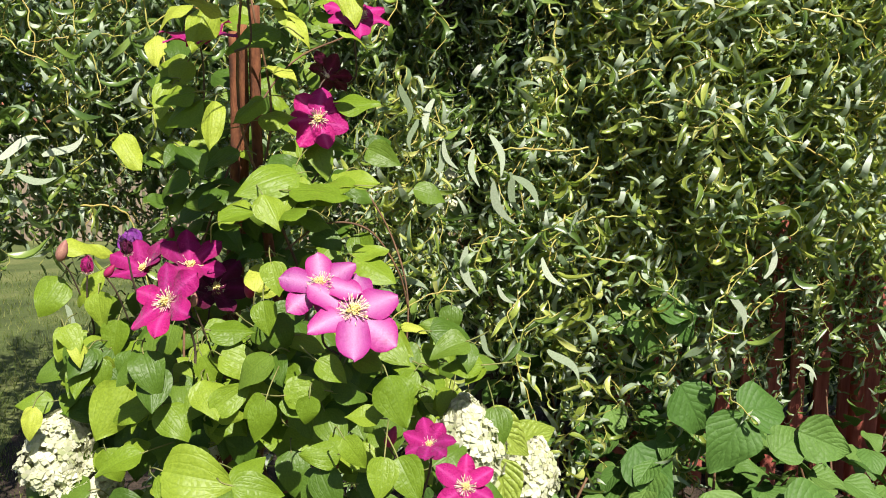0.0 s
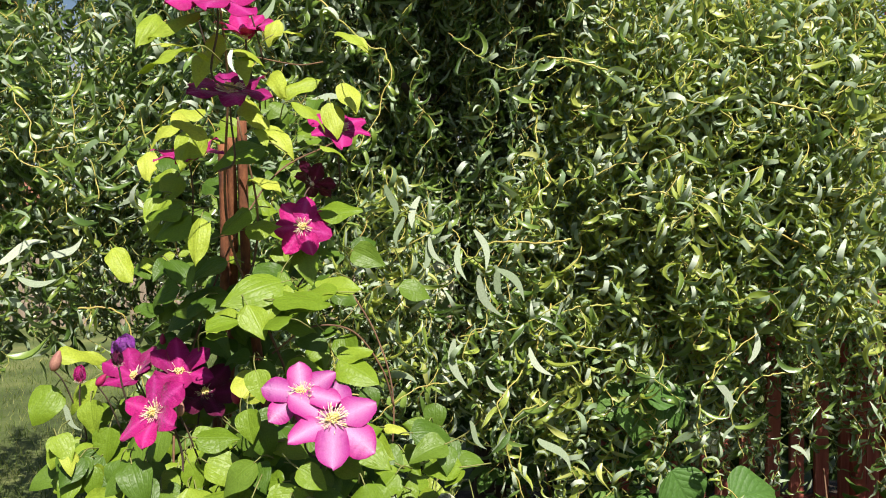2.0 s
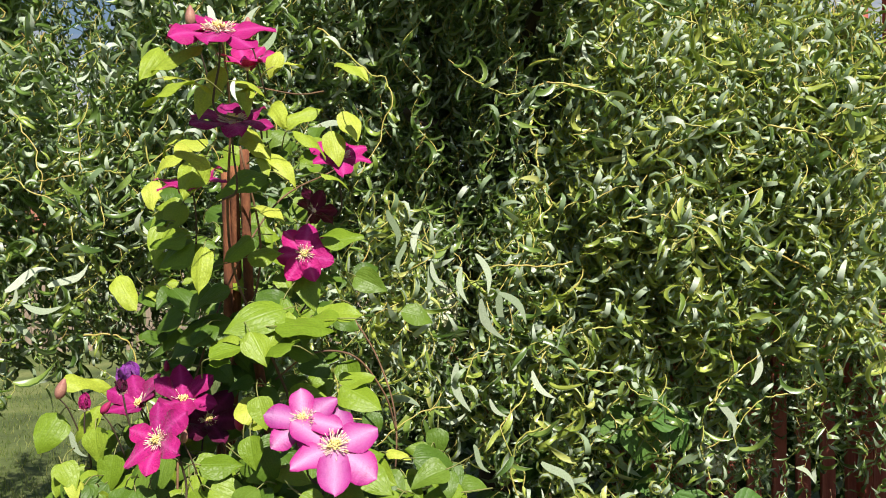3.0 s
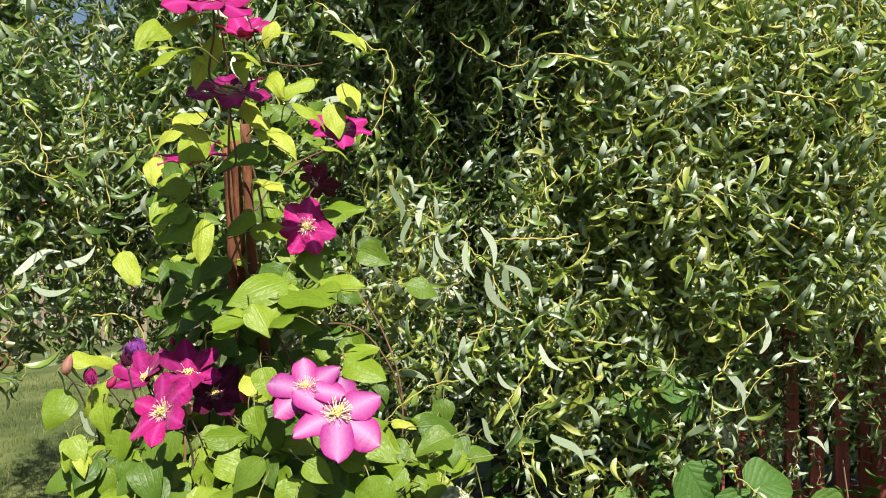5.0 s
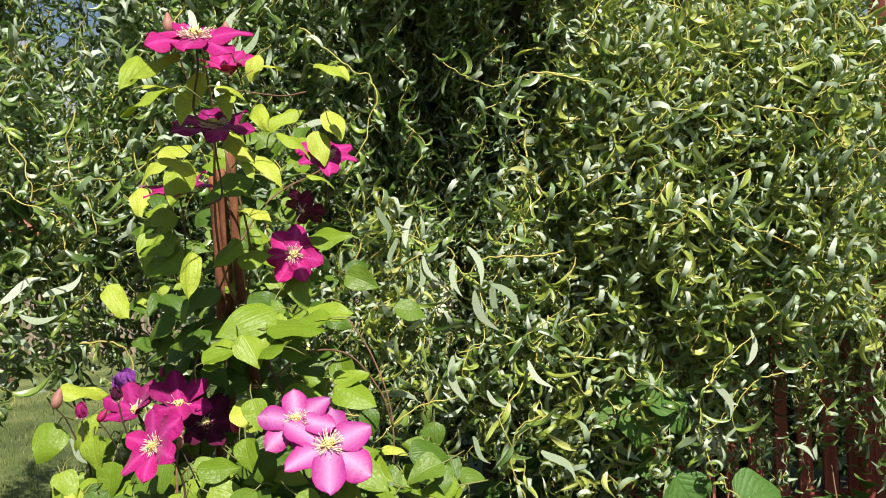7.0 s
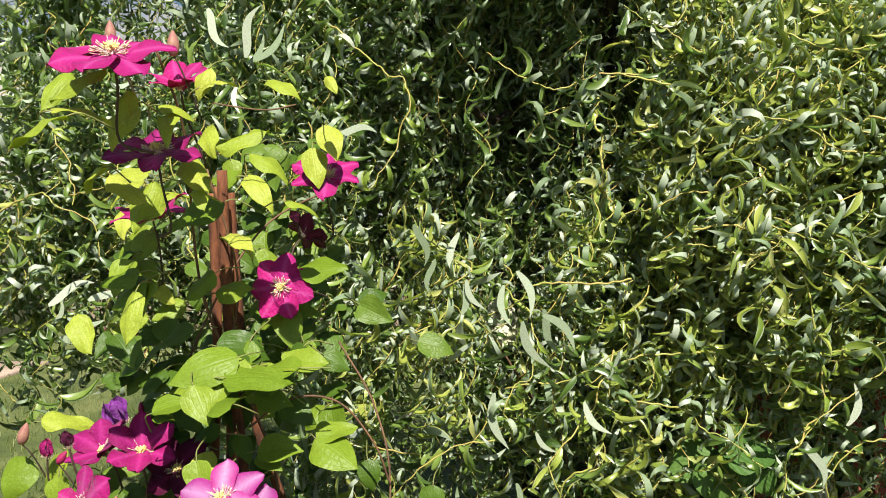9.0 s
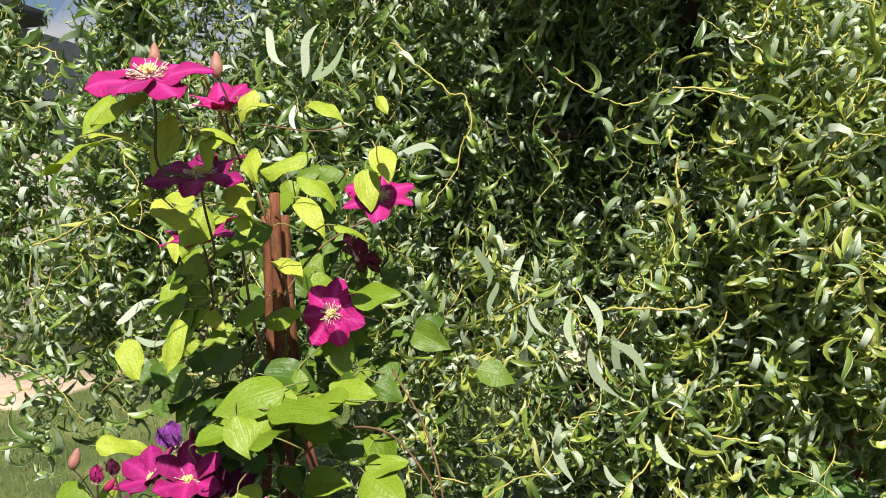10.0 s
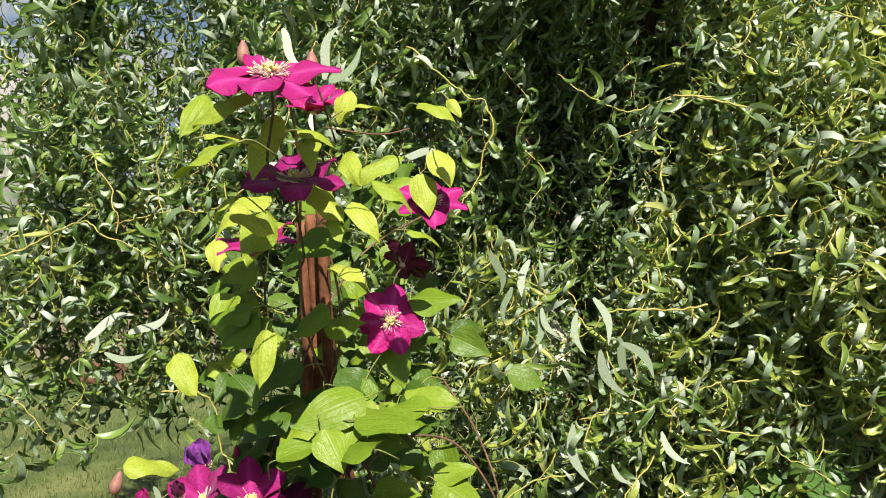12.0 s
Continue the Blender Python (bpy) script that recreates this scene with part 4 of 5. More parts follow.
# ---- the rusted obelisk that carries the clematis ----
obelisk = thing("plant_obelisk", "rusted steel tube obelisk in the bed under the clematis", "plant support", pose(-0.255, 1.67, 0.05))
OB = Vector((-0.255, 1.67, 0.05))
for pts in ([(-0.241, 1.645, 1.727), (-0.235, 1.635, 1.424), (-0.21, 1.6, 1.271), (-0.177, 1.55, 1.067), (-0.06, 1.42, 0.02)],
            [(-0.296, 1.73, 1.689), (-0.294, 1.73, 1.497), (-0.302, 1.73, 1.298), (-0.33, 1.7, 0.877), (-0.39, 1.64, 0.02)],
            [(-0.256, 1.72, 1.689), (-0.253, 1.73, 1.497), (-0.241, 1.76, 1.258), (-0.15, 1.83, 0.844), (-0.05, 1.94, 0.02)],
            [(-0.275, 1.71, 1.701), (-0.278, 1.74, 1.497), (-0.294, 1.78, 1.258), (-0.339, 1.86, 0.846), (-0.4, 1.98, 0.02)]):
    bm = bmesh.new()
    tube(bm, [q - OB for q in smooth_path(pts, 8)], 0.0095, 0.0095, 12)
    part("leg", bm, M_RUST, obelisk)
for z, r in ((0.35, 0.3), (0.8, 0.2)):
    bm = bmesh.new()
    tube(bm, [Vector((math.cos(a) * r * 0.8 + 0.02, math.sin(a) * r, z)) for a in np.linspace(0, 2 * math.pi, 25)], 0.004, 0.004, 6, False)
    part("ring", bm, M_RUST, obelisk)

# ---- the clematis ----
CB = Vector((-0.2, 1.4, 0.05))
clematis = thing("clematis_plant", "clematis climbing an obelisk, magenta flowers and lime-green leaves", "climbing plant", pose(*CB))
rng = random.Random(5)


def ovate(u):
    return max(0.03, 2.3 * (u + 0.004) ** 0.42 * max(0.0, 1 - u) ** 0.96)


def pointed(u):
    return max(0.03, math.sin(math.pi * (0.07 + 0.93 * u) ** 1.1) ** 0.62)


LEAVES = {}
for kind, mat in (("young", M_YOUNG), ("green", M_GREEN), ("deep_shade", M_DEEP_SHADE)):
    young = kind == "young"
    LEAVES[kind] = []
    for k in range(10):
        fold, droop, wave = rng.uniform(-0.7, 0.0) if young else rng.uniform(-0.35, 0.3), rng.uniform(0.4, 1.4) if young else rng.uniform(0.2, 1.1), rng.uniform(0.03, 0.07) if young else rng.uniform(0.015, 0.045)
        LEAVES[kind].append(mesh_of(blade(1, rng.uniform(0.46, 0.62) if young else rng.uniform(0.62, 0.8), ovate, 11, 8, fold, droop, wave, 0.006, rng, rng.uniform(-0.5, 0.5)), "clematis_leaf", (mat,)))
stalks = bmesh.new()
OPEN_BLOOMS = [(-0.191, 1.166, 1.85), (-0.181, 1.343, 1.832), (-0.2, 1.299, 1.736), (-0.051, 1.655, 1.711), (-0.317, 1.52, 1.646), (-0.11, 1.7, 1.606), (-0.119, 1.587, 1.519), (-0.038, 1.165, 1.242), (-0.084, 1.2, 1.276), (-0.318, 1.27, 1.237), (0.069, 1.1, 1.072), (0.115, 1.05, 1.034)]


SHADED_BLOOMS = [(-0.33, 1.476, 1.26), (-0.42, 1.52, 1.246), (-0.302, 1.54, 1.211)]
LIT_POLE = [(-0.242, 1.64, 1.6), (-0.24, 1.64, 1.54), (-0.238, 1.64, 1.48)]


def free(p):
    """No leaf grows in the sun's way to an open flower or the bare pole, nor right before it."""
    for b in OPEN_BLOOMS + LIT_POLE + SHADED_BLOOMS:
        face = Vector((0.11, -1, 0.02)).normalized()
        for d in (face,) if b in SHADED_BLOOMS else (SUN_FROM, face):
            r = Vector(p) - Vector(b)
            s = r.dot(d)
            if -0.03 < s < 0.5 and (r - s * d).length < 0.085:
                return False
    return True


def clematis_leaf(kind, x, y, z, size, angle, lift):
    a, e = radians(angle + rng.uniform(-6, 6)), radians(0.75 * lift + (26 if kind == "young" else 16) + rng.uniform(-8, 8))
    side = rng.uniform(-0.3, 0.3)
    n = Vector((side, -math.cos(e), math.sin(e)))
    t = Vector((math.cos(a), max(-1.0, min(1.0, math.tan(e) * math.sin(a))), math.sin(a)))
    t = (t - t.dot(n) / n.dot(n) * n).normalized()
    c = Vector((x, y, z)) - CB
    base = c - t * size * 0.5
    size *= 0.92
    part("leaf", rng.choice(LEAVES[kind]), None, clematis, "", heading(base, t, n, size))
    if rng.random() < 0.55:
        turn = Matrix.Rotation(rng.choice((-1, 1)) * rng.uniform(0.7, 1.3), 3, n)
        tilt = Matrix.Rotation(rng.uniform(-0.5, 0.5), 3, t)
        if free(Vector((x, y, z)) - t * size * 0.5 + (turn @ t) * size * 0.4):
            part("leaf", rng.choice(LEAVES[kind]), None, clematis, "", heading(base + Vector((0, 0.012, -0.004)), turn @ t, tilt @ n, size * rng.uniform(0.6, 0.85)))
    back = base - t * rng.uniform(0.02, 0.05) + Vector((0, rng.uniform(0.02, 0.05), -rng.uniform(0.0, 0.03)))
    tube(stalks, smooth_path([base + t * 0.003, base - t * 0.015 + Vector((0, 0.006, 0)), back], 3), 0.0011, 0.0013, 4)


def leaf_spray(kind, rows):
    for r in rows:
        clematis_leaf(kind, *r)


leaf_spray("young", [
    (-0.268, 1.2, 1.829, 0.092, 200, 50),
    (-0.305, 1.22, 1.821, 0.079, -110, 30),
    (-0.251, 1.08, 1.756, 0.086, 187, 55),
    (-0.233, 1.17, 1.789, 0.08, 15, 55),
    (-0.233, 1.25, 1.779, 0.086, -100, 40),
    (-0.174, 1.27, 1.775, 0.071, -75, 40),
    (-0.107, 1.3, 1.836, 0.057, 20, 40),
    (-0.134, 1.3, 1.837, 0.057, -110, 30),
    (-0.002, 1.27, 1.82, 0.071, -12, 30),
    (-0.097, 1.36, 1.769, 0.092, 12, 35),
    (-0.126, 1.3, 1.751, 0.074, -60, 40),
    (-0.023, 1.59, 1.772, 0.087, -60, 30),
    (-0.08, 1.46, 1.737, 0.088, -8, 45),
])
leaf_spray("young", [
    (-0.057, 1.6, 1.726, 0.086, -70, 15),
    (-0.31, 1.3, 1.717, 0.073, 178, 50),
    (-0.361, 1.5, 1.703, 0.08, 190, 50),
    (-0.177, 1.55, 1.611, 0.107, -10, 60),
    (-0.259, 1.3, 1.503, 0.09, -95, 15),
    (-0.422, 1.47, 1.459, 0.086, -35, 40),
    (-0.553, 1.65, 1.274, 0.106, 10, 50),
    (-0.536, 1.52, 1.223, 0.094, 200, 40),
    (-0.2, 1.41, 1.27, 0.085, 86, 5),
    (0.059, 1.4, 1.176, 0.054, 0, 40),
    (-0.161, 1.3, 1.805, 0.065, 10, 45),
    (-0.162, 1.35, 1.712, 0.085, -30, 45),
    (-0.291, 1.55, 1.693, 0.082, 20, 50),
    (-0.155, 1.6, 1.69, 0.101, -40, 40),
])
leaf_spray("young", [
    (-0.293, 1.4, 1.723, 0.069, 170, 40),
    (-0.205, 1.22, 1.791, 0.059, -80, 25),
    (-0.304, 1.45, 1.665, 0.102, -110, 20),
    (-0.268, 1.35, 1.692, 0.076, 0, 50),
    (-0.042, 1.5, 1.665, 0.073, 0, 60),
    (0.002, 1.5, 1.851, 0.044, -60, 20),
])
leaf_spray("green", [
    (-0.222, 1.46, 1.65, 0.108, 205, 40),
    (-0.191, 1.39, 1.416, 0.122, 200, 42),
    (-0.093, 1.4, 1.401, 0.118, 10, 60),
    (-0.038, 1.45, 1.415, 0.086, 0, 60),
    (-0.113, 1.6, 1.447, 0.096, -60, 25),
    (-0.111, 1.524, 1.346, 0.079, 0, 50),
    (-0.154, 1.535, 1.352, 0.07, 180, 50),
    (-0.339, 1.45, 1.525, 0.089, 200, 40),
    (-0.348, 1.45, 1.55, 0.071, 185, 40),
    (-0.045, 1.6, 1.56, 0.094, 0, 60),
])
leaf_spray("green", [
    (-0.039, 1.6, 1.274, 0.074, -80, 15),
    (-0.007, 1.5, 1.258, 0.101, -20, 50),
    (0.019, 1.25, 1.17, 0.087, -30, 30),
    (-0.588, 1.51, 1.2, 0.089, -115, 20),
    (-0.49, 1.49, 1.176, 0.075, -80, 15),
    (-0.465, 1.48, 1.128, 0.074, -100, 10),
    (-0.171, 1.252, 1.214, 0.059, -80, 12),
    (-0.163, 1.31, 1.265, 0.062, -70, 15),
    (-0.229, 1.324, 1.183, 0.08, 0, 40),
    (-0.252, 1.343, 1.148, 0.063, 200, 30),
    (-0.108, 1.523, 1.257, 0.084, 0, 40),
    (-0.239, 1.5, 1.533, 0.076, 200, 40),
    (-0.186, 1.55, 1.521, 0.075, 0, 40),
    (-0.54, 1.48, 1.08, 0.072, 200, 40),
])
leaf_spray("green", [
    (-0.476, 1.44, 1.074, 0.066, -80, 10),
    (-0.416, 1.449, 1.075, 0.113, -30, 22),
    (-0.457, 1.41, 1.019, 0.118, -115, 18),
    (-0.328, 1.404, 1.084, 0.055, -100, 20),
    (-0.267, 1.335, 1.108, 0.067, -60, 10),
    (-0.218, 1.242, 1.101, 0.08, 40, 12),
    (-0.286, 1.298, 1.067, 0.071, -130, 30),
    (-0.211, 1.308, 1.13, 0.085, -20, 30),
    (-0.166, 1.145, 1.088, 0.07, -105, 12),
    (-0.099, 1.184, 1.123, 0.075, 0, 40),
    (-0.092, 1.076, 1.125, 0.046, -100, 10),
    (0.029, 1.05, 1.145, 0.08, -60, 15),
    (-0.023, 1.084, 1.119, 0.051, 180, 40),
    (-0.079, 1.062, 1.075, 0.06, 180, 30),
])
leaf_spray("green", [
    (-0.025, 1.006, 1.093, 0.056, -45, 18),
    (-0.251, 1.166, 1.002, 0.119, -15, 28),
    (-0.153, 1.083, 1.018, 0.08, 0, 40),
    (-0.45, 1.41, 0.923, 0.073, -60, 15),
    (0.006, 0.97, 1.074, 0.059, -100, 20),
    (0.041, 1, 1.061, 0.067, -60, 20),
    (-0.062, 1.146, 1.163, 0.057, -30, 35),
    (-0.146, 1.25, 1.134, 0.059, 170, 30),
    (-0.572, 1.52, 1.109, 0.068, -100, 15),
    (-0.625, 1.52, 1.005, 0.071, 190, 30),
    (-0.17, 1.302, 1.169, 0.061, 180, 40),
    (-0.248, 1.34, 1.175, 0.063, 0, 40),
    (-0.25, 1.352, 1.146, 0.059, 190, 40),
    (-0.012, 1.2, 1.162, 0.059, -20, 40),
])
leaf_spray("green", [
    (0.026, 1.3, 1.164, 0.075, -30, 40),
    (0.116, 1.45, 1.119, 0.061, -70, 20),
    (0.087, 1.5, 1.154, 0.05, 180, 20),
])
# inner and lower leaves, their shade painted in by the darker leaf colour
leaf_spray("deep_shade", [
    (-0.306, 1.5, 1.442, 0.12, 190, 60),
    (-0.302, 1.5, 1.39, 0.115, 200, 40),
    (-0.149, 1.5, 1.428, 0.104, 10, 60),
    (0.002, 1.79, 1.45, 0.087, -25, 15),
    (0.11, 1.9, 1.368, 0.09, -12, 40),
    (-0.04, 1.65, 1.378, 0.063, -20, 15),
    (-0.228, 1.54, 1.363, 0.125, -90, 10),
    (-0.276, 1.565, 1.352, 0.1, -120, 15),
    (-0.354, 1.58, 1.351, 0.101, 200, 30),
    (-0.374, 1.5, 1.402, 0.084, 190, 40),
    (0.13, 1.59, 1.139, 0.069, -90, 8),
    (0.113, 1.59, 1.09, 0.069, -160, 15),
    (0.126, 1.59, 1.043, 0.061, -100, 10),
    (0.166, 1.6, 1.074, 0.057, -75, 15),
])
leaf_spray("deep_shade", [
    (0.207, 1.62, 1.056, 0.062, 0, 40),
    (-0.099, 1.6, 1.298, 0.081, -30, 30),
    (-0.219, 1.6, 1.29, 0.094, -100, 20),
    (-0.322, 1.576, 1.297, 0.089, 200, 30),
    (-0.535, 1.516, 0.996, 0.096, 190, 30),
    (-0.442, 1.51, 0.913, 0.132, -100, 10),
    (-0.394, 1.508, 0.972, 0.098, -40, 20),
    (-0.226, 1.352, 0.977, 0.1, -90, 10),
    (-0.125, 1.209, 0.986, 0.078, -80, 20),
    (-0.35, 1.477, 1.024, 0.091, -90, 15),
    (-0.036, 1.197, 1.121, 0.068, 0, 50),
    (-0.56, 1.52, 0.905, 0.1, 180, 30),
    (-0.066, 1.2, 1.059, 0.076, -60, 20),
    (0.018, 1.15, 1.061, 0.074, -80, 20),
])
leaf_spray("deep_shade", [
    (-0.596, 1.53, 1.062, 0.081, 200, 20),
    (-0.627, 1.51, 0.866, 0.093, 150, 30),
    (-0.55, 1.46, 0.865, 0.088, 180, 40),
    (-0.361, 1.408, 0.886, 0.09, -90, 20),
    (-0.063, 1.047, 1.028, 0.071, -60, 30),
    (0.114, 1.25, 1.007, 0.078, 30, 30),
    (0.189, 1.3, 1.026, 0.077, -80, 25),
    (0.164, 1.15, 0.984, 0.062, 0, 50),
])
# the leaves inside and below, where no single one stands out
def fill(count, kinds, place, size, lift):
    for i in range(count):
        p = place()
        if free(p):
            clematis_leaf(rng.choice(kinds), *p, rng.uniform(*size), rng.choice((-90, -60, -120, 0, 180, -30, 210)) + rng.uniform(-20, 20), rng.uniform(*lift))


def low_core():
    a, r, z = rng.uniform(0, 6.3), math.sqrt(rng.random()), rng.uniform(0.45, 1.16)
    w = 0.36 - 0.12 * abs(z - 0.8)
    return -0.2 + w * r * math.cos(a) * 1.15, 1.47 + 0.28 * r * math.sin(a), z


def low_front():
    z = rng.uniform(0.98, 1.2)
    x = rng.uniform(-0.48 - 0.1 * (1.2 - z), 0.12)
    return x * 1.12, 1.1 + 0.12 * (z - 0.8) + rng.uniform(0.07, 0.28) + 0.7 * max(0.0, -x - 0.08), z


def low_shoulder():
    return rng.uniform(-0.6, -0.3), rng.uniform(1.4, 1.65), rng.uniform(1.0, 1.17)


def upper_core():
    a, r, z = rng.uniform(0, 6.3), math.sqrt(rng.random()), rng.uniform(1.22, 1.78)
    w = 0.14 - 0.06 * (z - 1.2)
    return -0.22 + w * r * math.cos(a) * 1.2, 1.8 + 0.1 * r * math.sin(a), z


def collar():
    return rng.uniform(-0.4, -0.08), rng.uniform(1.36, 1.55), rng.uniform(1.375, 1.455)


def lime_top():
    z = rng.uniform(1.6, 1.83)
    return rng.uniform(-0.29, -0.04 - 0.2 * (z - 1.6)), rng.uniform(1.3, 1.52), z


def leg_cover():
    return rng.uniform(-0.38, -0.15), rng.uniform(1.5, 1.62), rng.uniform(1.05, 1.38)


def between():
    return rng.uniform(-0.42, 0.02), rng.uniform(1.22, 1.4), rng.uniform(0.93, 1.17)


def foot_cover():
    return rng.uniform(-0.42, 0.04), rng.uniform(1.35, 1.5), rng.uniform(0.75, 1.2)


def collar_front():
    return rng.uniform(-0.26, -0.06), rng.uniform(1.34, 1.5), rng.uniform(1.36, 1.43)


def pole_cover():
    return rng.uniform(-0.42, -0.31), rng.uniform(1.5, 1.64), rng.uniform(1.43, 1.68)


fill(9, ("green",), collar_front, (0.07, 0.095), (45, 68))
fill(18, ("green", "young", "deep_shade"), pole_cover, (0.05, 0.08), (20, 60))
fill(30, ("green", "deep_shade"), between, (0.065, 0.095), (35, 65))
# mostly the darkened leaves, standing in for shade over legs, collar and core
fill(50, ("deep_shade", "deep_shade", "green"), foot_cover, (0.06, 0.09), (10, 60))
fill(36, ("deep_shade",), leg_cover, (0.05, 0.08), (10, 50))
fill(14, ("deep_shade",), collar, (0.05, 0.075), (40, 70))
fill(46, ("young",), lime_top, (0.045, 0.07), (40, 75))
fill(150, ("deep_shade", "deep_shade", "green"), low_core, (0.055, 0.09), (10, 60))
fill(60, ("green", "deep_shade", "deep_shade"), low_front, (0.055, 0.085), (15, 60))
fill(40, ("green", "green", "young"), low_shoulder, (0.055, 0.08), (15, 60))
fill(90, ("deep_shade", "deep_shade", "green"), upper_core, (0.045, 0.07), (10, 60))

PETALS = []
for k in range(6):
    PETALS.append([blade(1, rng.uniform(0.56, 0.7), pointed, 10, 8, -0.12 + 0.1 * rng.random(), d, rng.uniform(0.045, 0.08), 0.008, rng, rng.uniform(-0.25, 0.25)) for d in (0.35, -0.7)])
PETAL_MESH = {}
for kind, mat in enumerate((M_MAGENTA, M_HOTPINK, M_MAROON_SHADE, M_PINK, M_VIOLET)):
    for k in range(6):
        for s in (0, 1):
            me = mesh_of(PETALS[k][s].copy(), "petal", (mat,))
            PETAL_MESH[kind, k, s] = me


def stamen_boss(r):
    """Filaments spreading from the middle, each with an anther."""
    bm = bmesh.new()
    for i in range(150):
        outer = i < 60
        a, e = rng.uniform(0, 6.3), radians(rng.uniform(6, 34) if outer else rng.uniform(35, 88))
        d = Vector((math.cos(a) * math.cos(e), math.sin(a) * math.cos(e), math.sin(e)))
        n = r * (rng.uniform(0.24, 0.37) if outer else rng.uniform(0.13, 0.21))
        m = d * n * 0.78 + Vector((0, 0, n * 0.08))
        tube(bm, [Vector((0, 0, 0)), m], r * 0.012, r * 0.008, 3, False)
        k = len(bm.faces)
        tube(bm, [m, m + d * n * 0.24 + Vector((0, 0, n * 0.05))], r * (0.010 if outer else 0.017), r * (0.008 if outer else 0.013), 4)
        bm.faces.ensure_lookup_table()
        for f in bm.faces[k:]:
            f.material_index = 0 if outer and i % 6 else 1
    k = len(bm.faces)
    bmesh.ops.create_icosphere(bm, subdivisions=2, radius=r * 0.1)
    return mesh_of(bm, "flower", (M_FILAMENT, M_ANTHER))


def bloom(x, y, z, width, nx, ny, nz, roll, petals, kind, cup):
    n = Vector((nx, ny, nz)).normalized()
    side = Vector((0, 0, 1)) if abs(n.z) < 0.9 else Vector((0, 1, 0))
    width *= 0.94
    m = heading(Vector((x, y, z)) - CB, side - side.dot(n) * n, n)
    fl = part("flower", stamen_boss(width / 2), None, clematis, ("magenta clematis flower", "hot pink clematis flower", "maroon clematis flower, darkened in colour for shade", "pale pink clematis flower with pale bars", "violet half-open clematis flower")[kind], m)
    for i in range(petals):
        lift = cup + rng.uniform(-6, 6)
        p = pose(0, 0, 0.0012 * (i % 2), 0, 0, roll + i * 360 / petals + rng.uniform(-5, 5)) @ pose(0, 0, 0, 0, -lift, 0) @ pose(width * 0.03, 0, 0, rng.uniform(-8, 8), 0, 0)
        s = width / 2 * rng.uniform(0.92, 1.04)
        part("petal", PETAL_MESH[kind, rng.randrange(6), 1 if cup > 50 else 0], None, fl, "", p @ Matrix.Diagonal((s, s * (1.12 if petals > 6 or kind == 3 else 1.0), s, 1)))
    end = Vector((x, y, z)) - CB
    bm = bmesh.new()
    tube(bm, smooth_path([end, end - n * 0.035 - Vector((0, 0, 0.01)), end - n * 0.05 + Vector((rng.uniform(-0.015, 0.015), 0.02, -0.06)), end + Vector((rng.uniform(-0.03, 0.03), 0.06, -0.12))], 5), 0.0017, 0.0021, 6)
    part("flower_stalk", bm, M_PURPLESTEM, clematis)


def flower_bud(x, y, z, length, lean, red):
    bm = bmesh.new()
    bmesh.ops.create_uvsphere(bm, u_segments=12, v_segments=10, radius=0.5)
    for v in bm.verts:
        t = v.co.z + 0.5
        a = math.atan2(v.co.y, v.co.x)
        w = 0.62 * (1 - 0.55 * t ** 2) * (1 + 0.07 * math.cos(4 * a))
        v.co = Vector((v.co.x * w, v.co.y * w, v.co.z * 1.15)) * length
    c = Vector((x, y, z)) - CB
    part("bud", bm, M_BUDRED if red else M_BUD, clematis, "closed red flower bud" if red else "closed pinkish flower bud", pose(*c, 0, lean, 0))
    bm = bmesh.new()
    tube(bm, smooth_path([c - Vector((math.sin(radians(lean)), 0, math.cos(radians(lean)))) * length * 0.5, c + Vector((0.008, 0.01, -0.04)), c + Vector((0.02, 0.04, -0.1))], 5), 0.0012, 0.0016, 5)
    part("flower_stalk", bm, M_PURPLESTEM, clematis)


bloom(-0.191, 1.166, 1.85, 0.162, 0.1, -0.5, 0.87, 10, 7, 1, 9)
bloom(-0.181, 1.343, 1.832, 0.109, 0, -0.5, 0.85, 30, 6, 1, 35)
bloom(-0.2, 1.299, 1.736, 0.151, 0.05, -0.42, 0.9, 20, 6, 0, 14)
bloom(-0.051, 1.655, 1.711, 0.135, 0.15, -0.6, 0.8, 0, 6, 1, 15)
bloom(-0.317, 1.52, 1.646, 0.149, -0.1, -0.38, 0.95, 10, 6, 1, 22)
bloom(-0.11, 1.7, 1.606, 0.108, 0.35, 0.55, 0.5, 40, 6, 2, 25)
bloom(-0.119, 1.587, 1.519, 0.126, 0.08, -1, 0.3, -8, 7, 1, 5)
bloom(-0.038, 1.165, 1.242, 0.159, 0.22, -0.68, 0.78, -12, 6, 3, 4)
bloom(-0.084, 1.2, 1.276, 0.13, -0.12, -0.7, 0.75, 20, 6, 3, 8)
bloom(-0.318, 1.27, 1.237, 0.134, -0.5, -0.85, 0.4, 15, 6, 1, 18)
bloom(-0.33, 1.476, 1.26, 0.141, 0.25, -0.65, 0.8, 0, 6, 0, 36)
bloom(-0.42, 1.52, 1.246, 0.139, -0.3, -0.55, 0.8, 30, 6, 0, 40)
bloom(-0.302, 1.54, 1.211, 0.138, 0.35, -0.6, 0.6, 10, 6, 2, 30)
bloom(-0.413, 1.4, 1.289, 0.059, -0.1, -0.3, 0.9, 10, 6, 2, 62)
bloom(-0.49, 1.72, 1.245, 0.12, -0.2, -0.3, 0.9, 30, 6, 4, 58)
bloom(-0.513, 1.5, 1.243, 0.068, 0.1, -0.2, 0.9, 0, 5, 1, 68)
bloom(0.069, 1.1, 1.072, 0.078, -0.1, -0.6, 0.8, 20, 7, 0, 30)
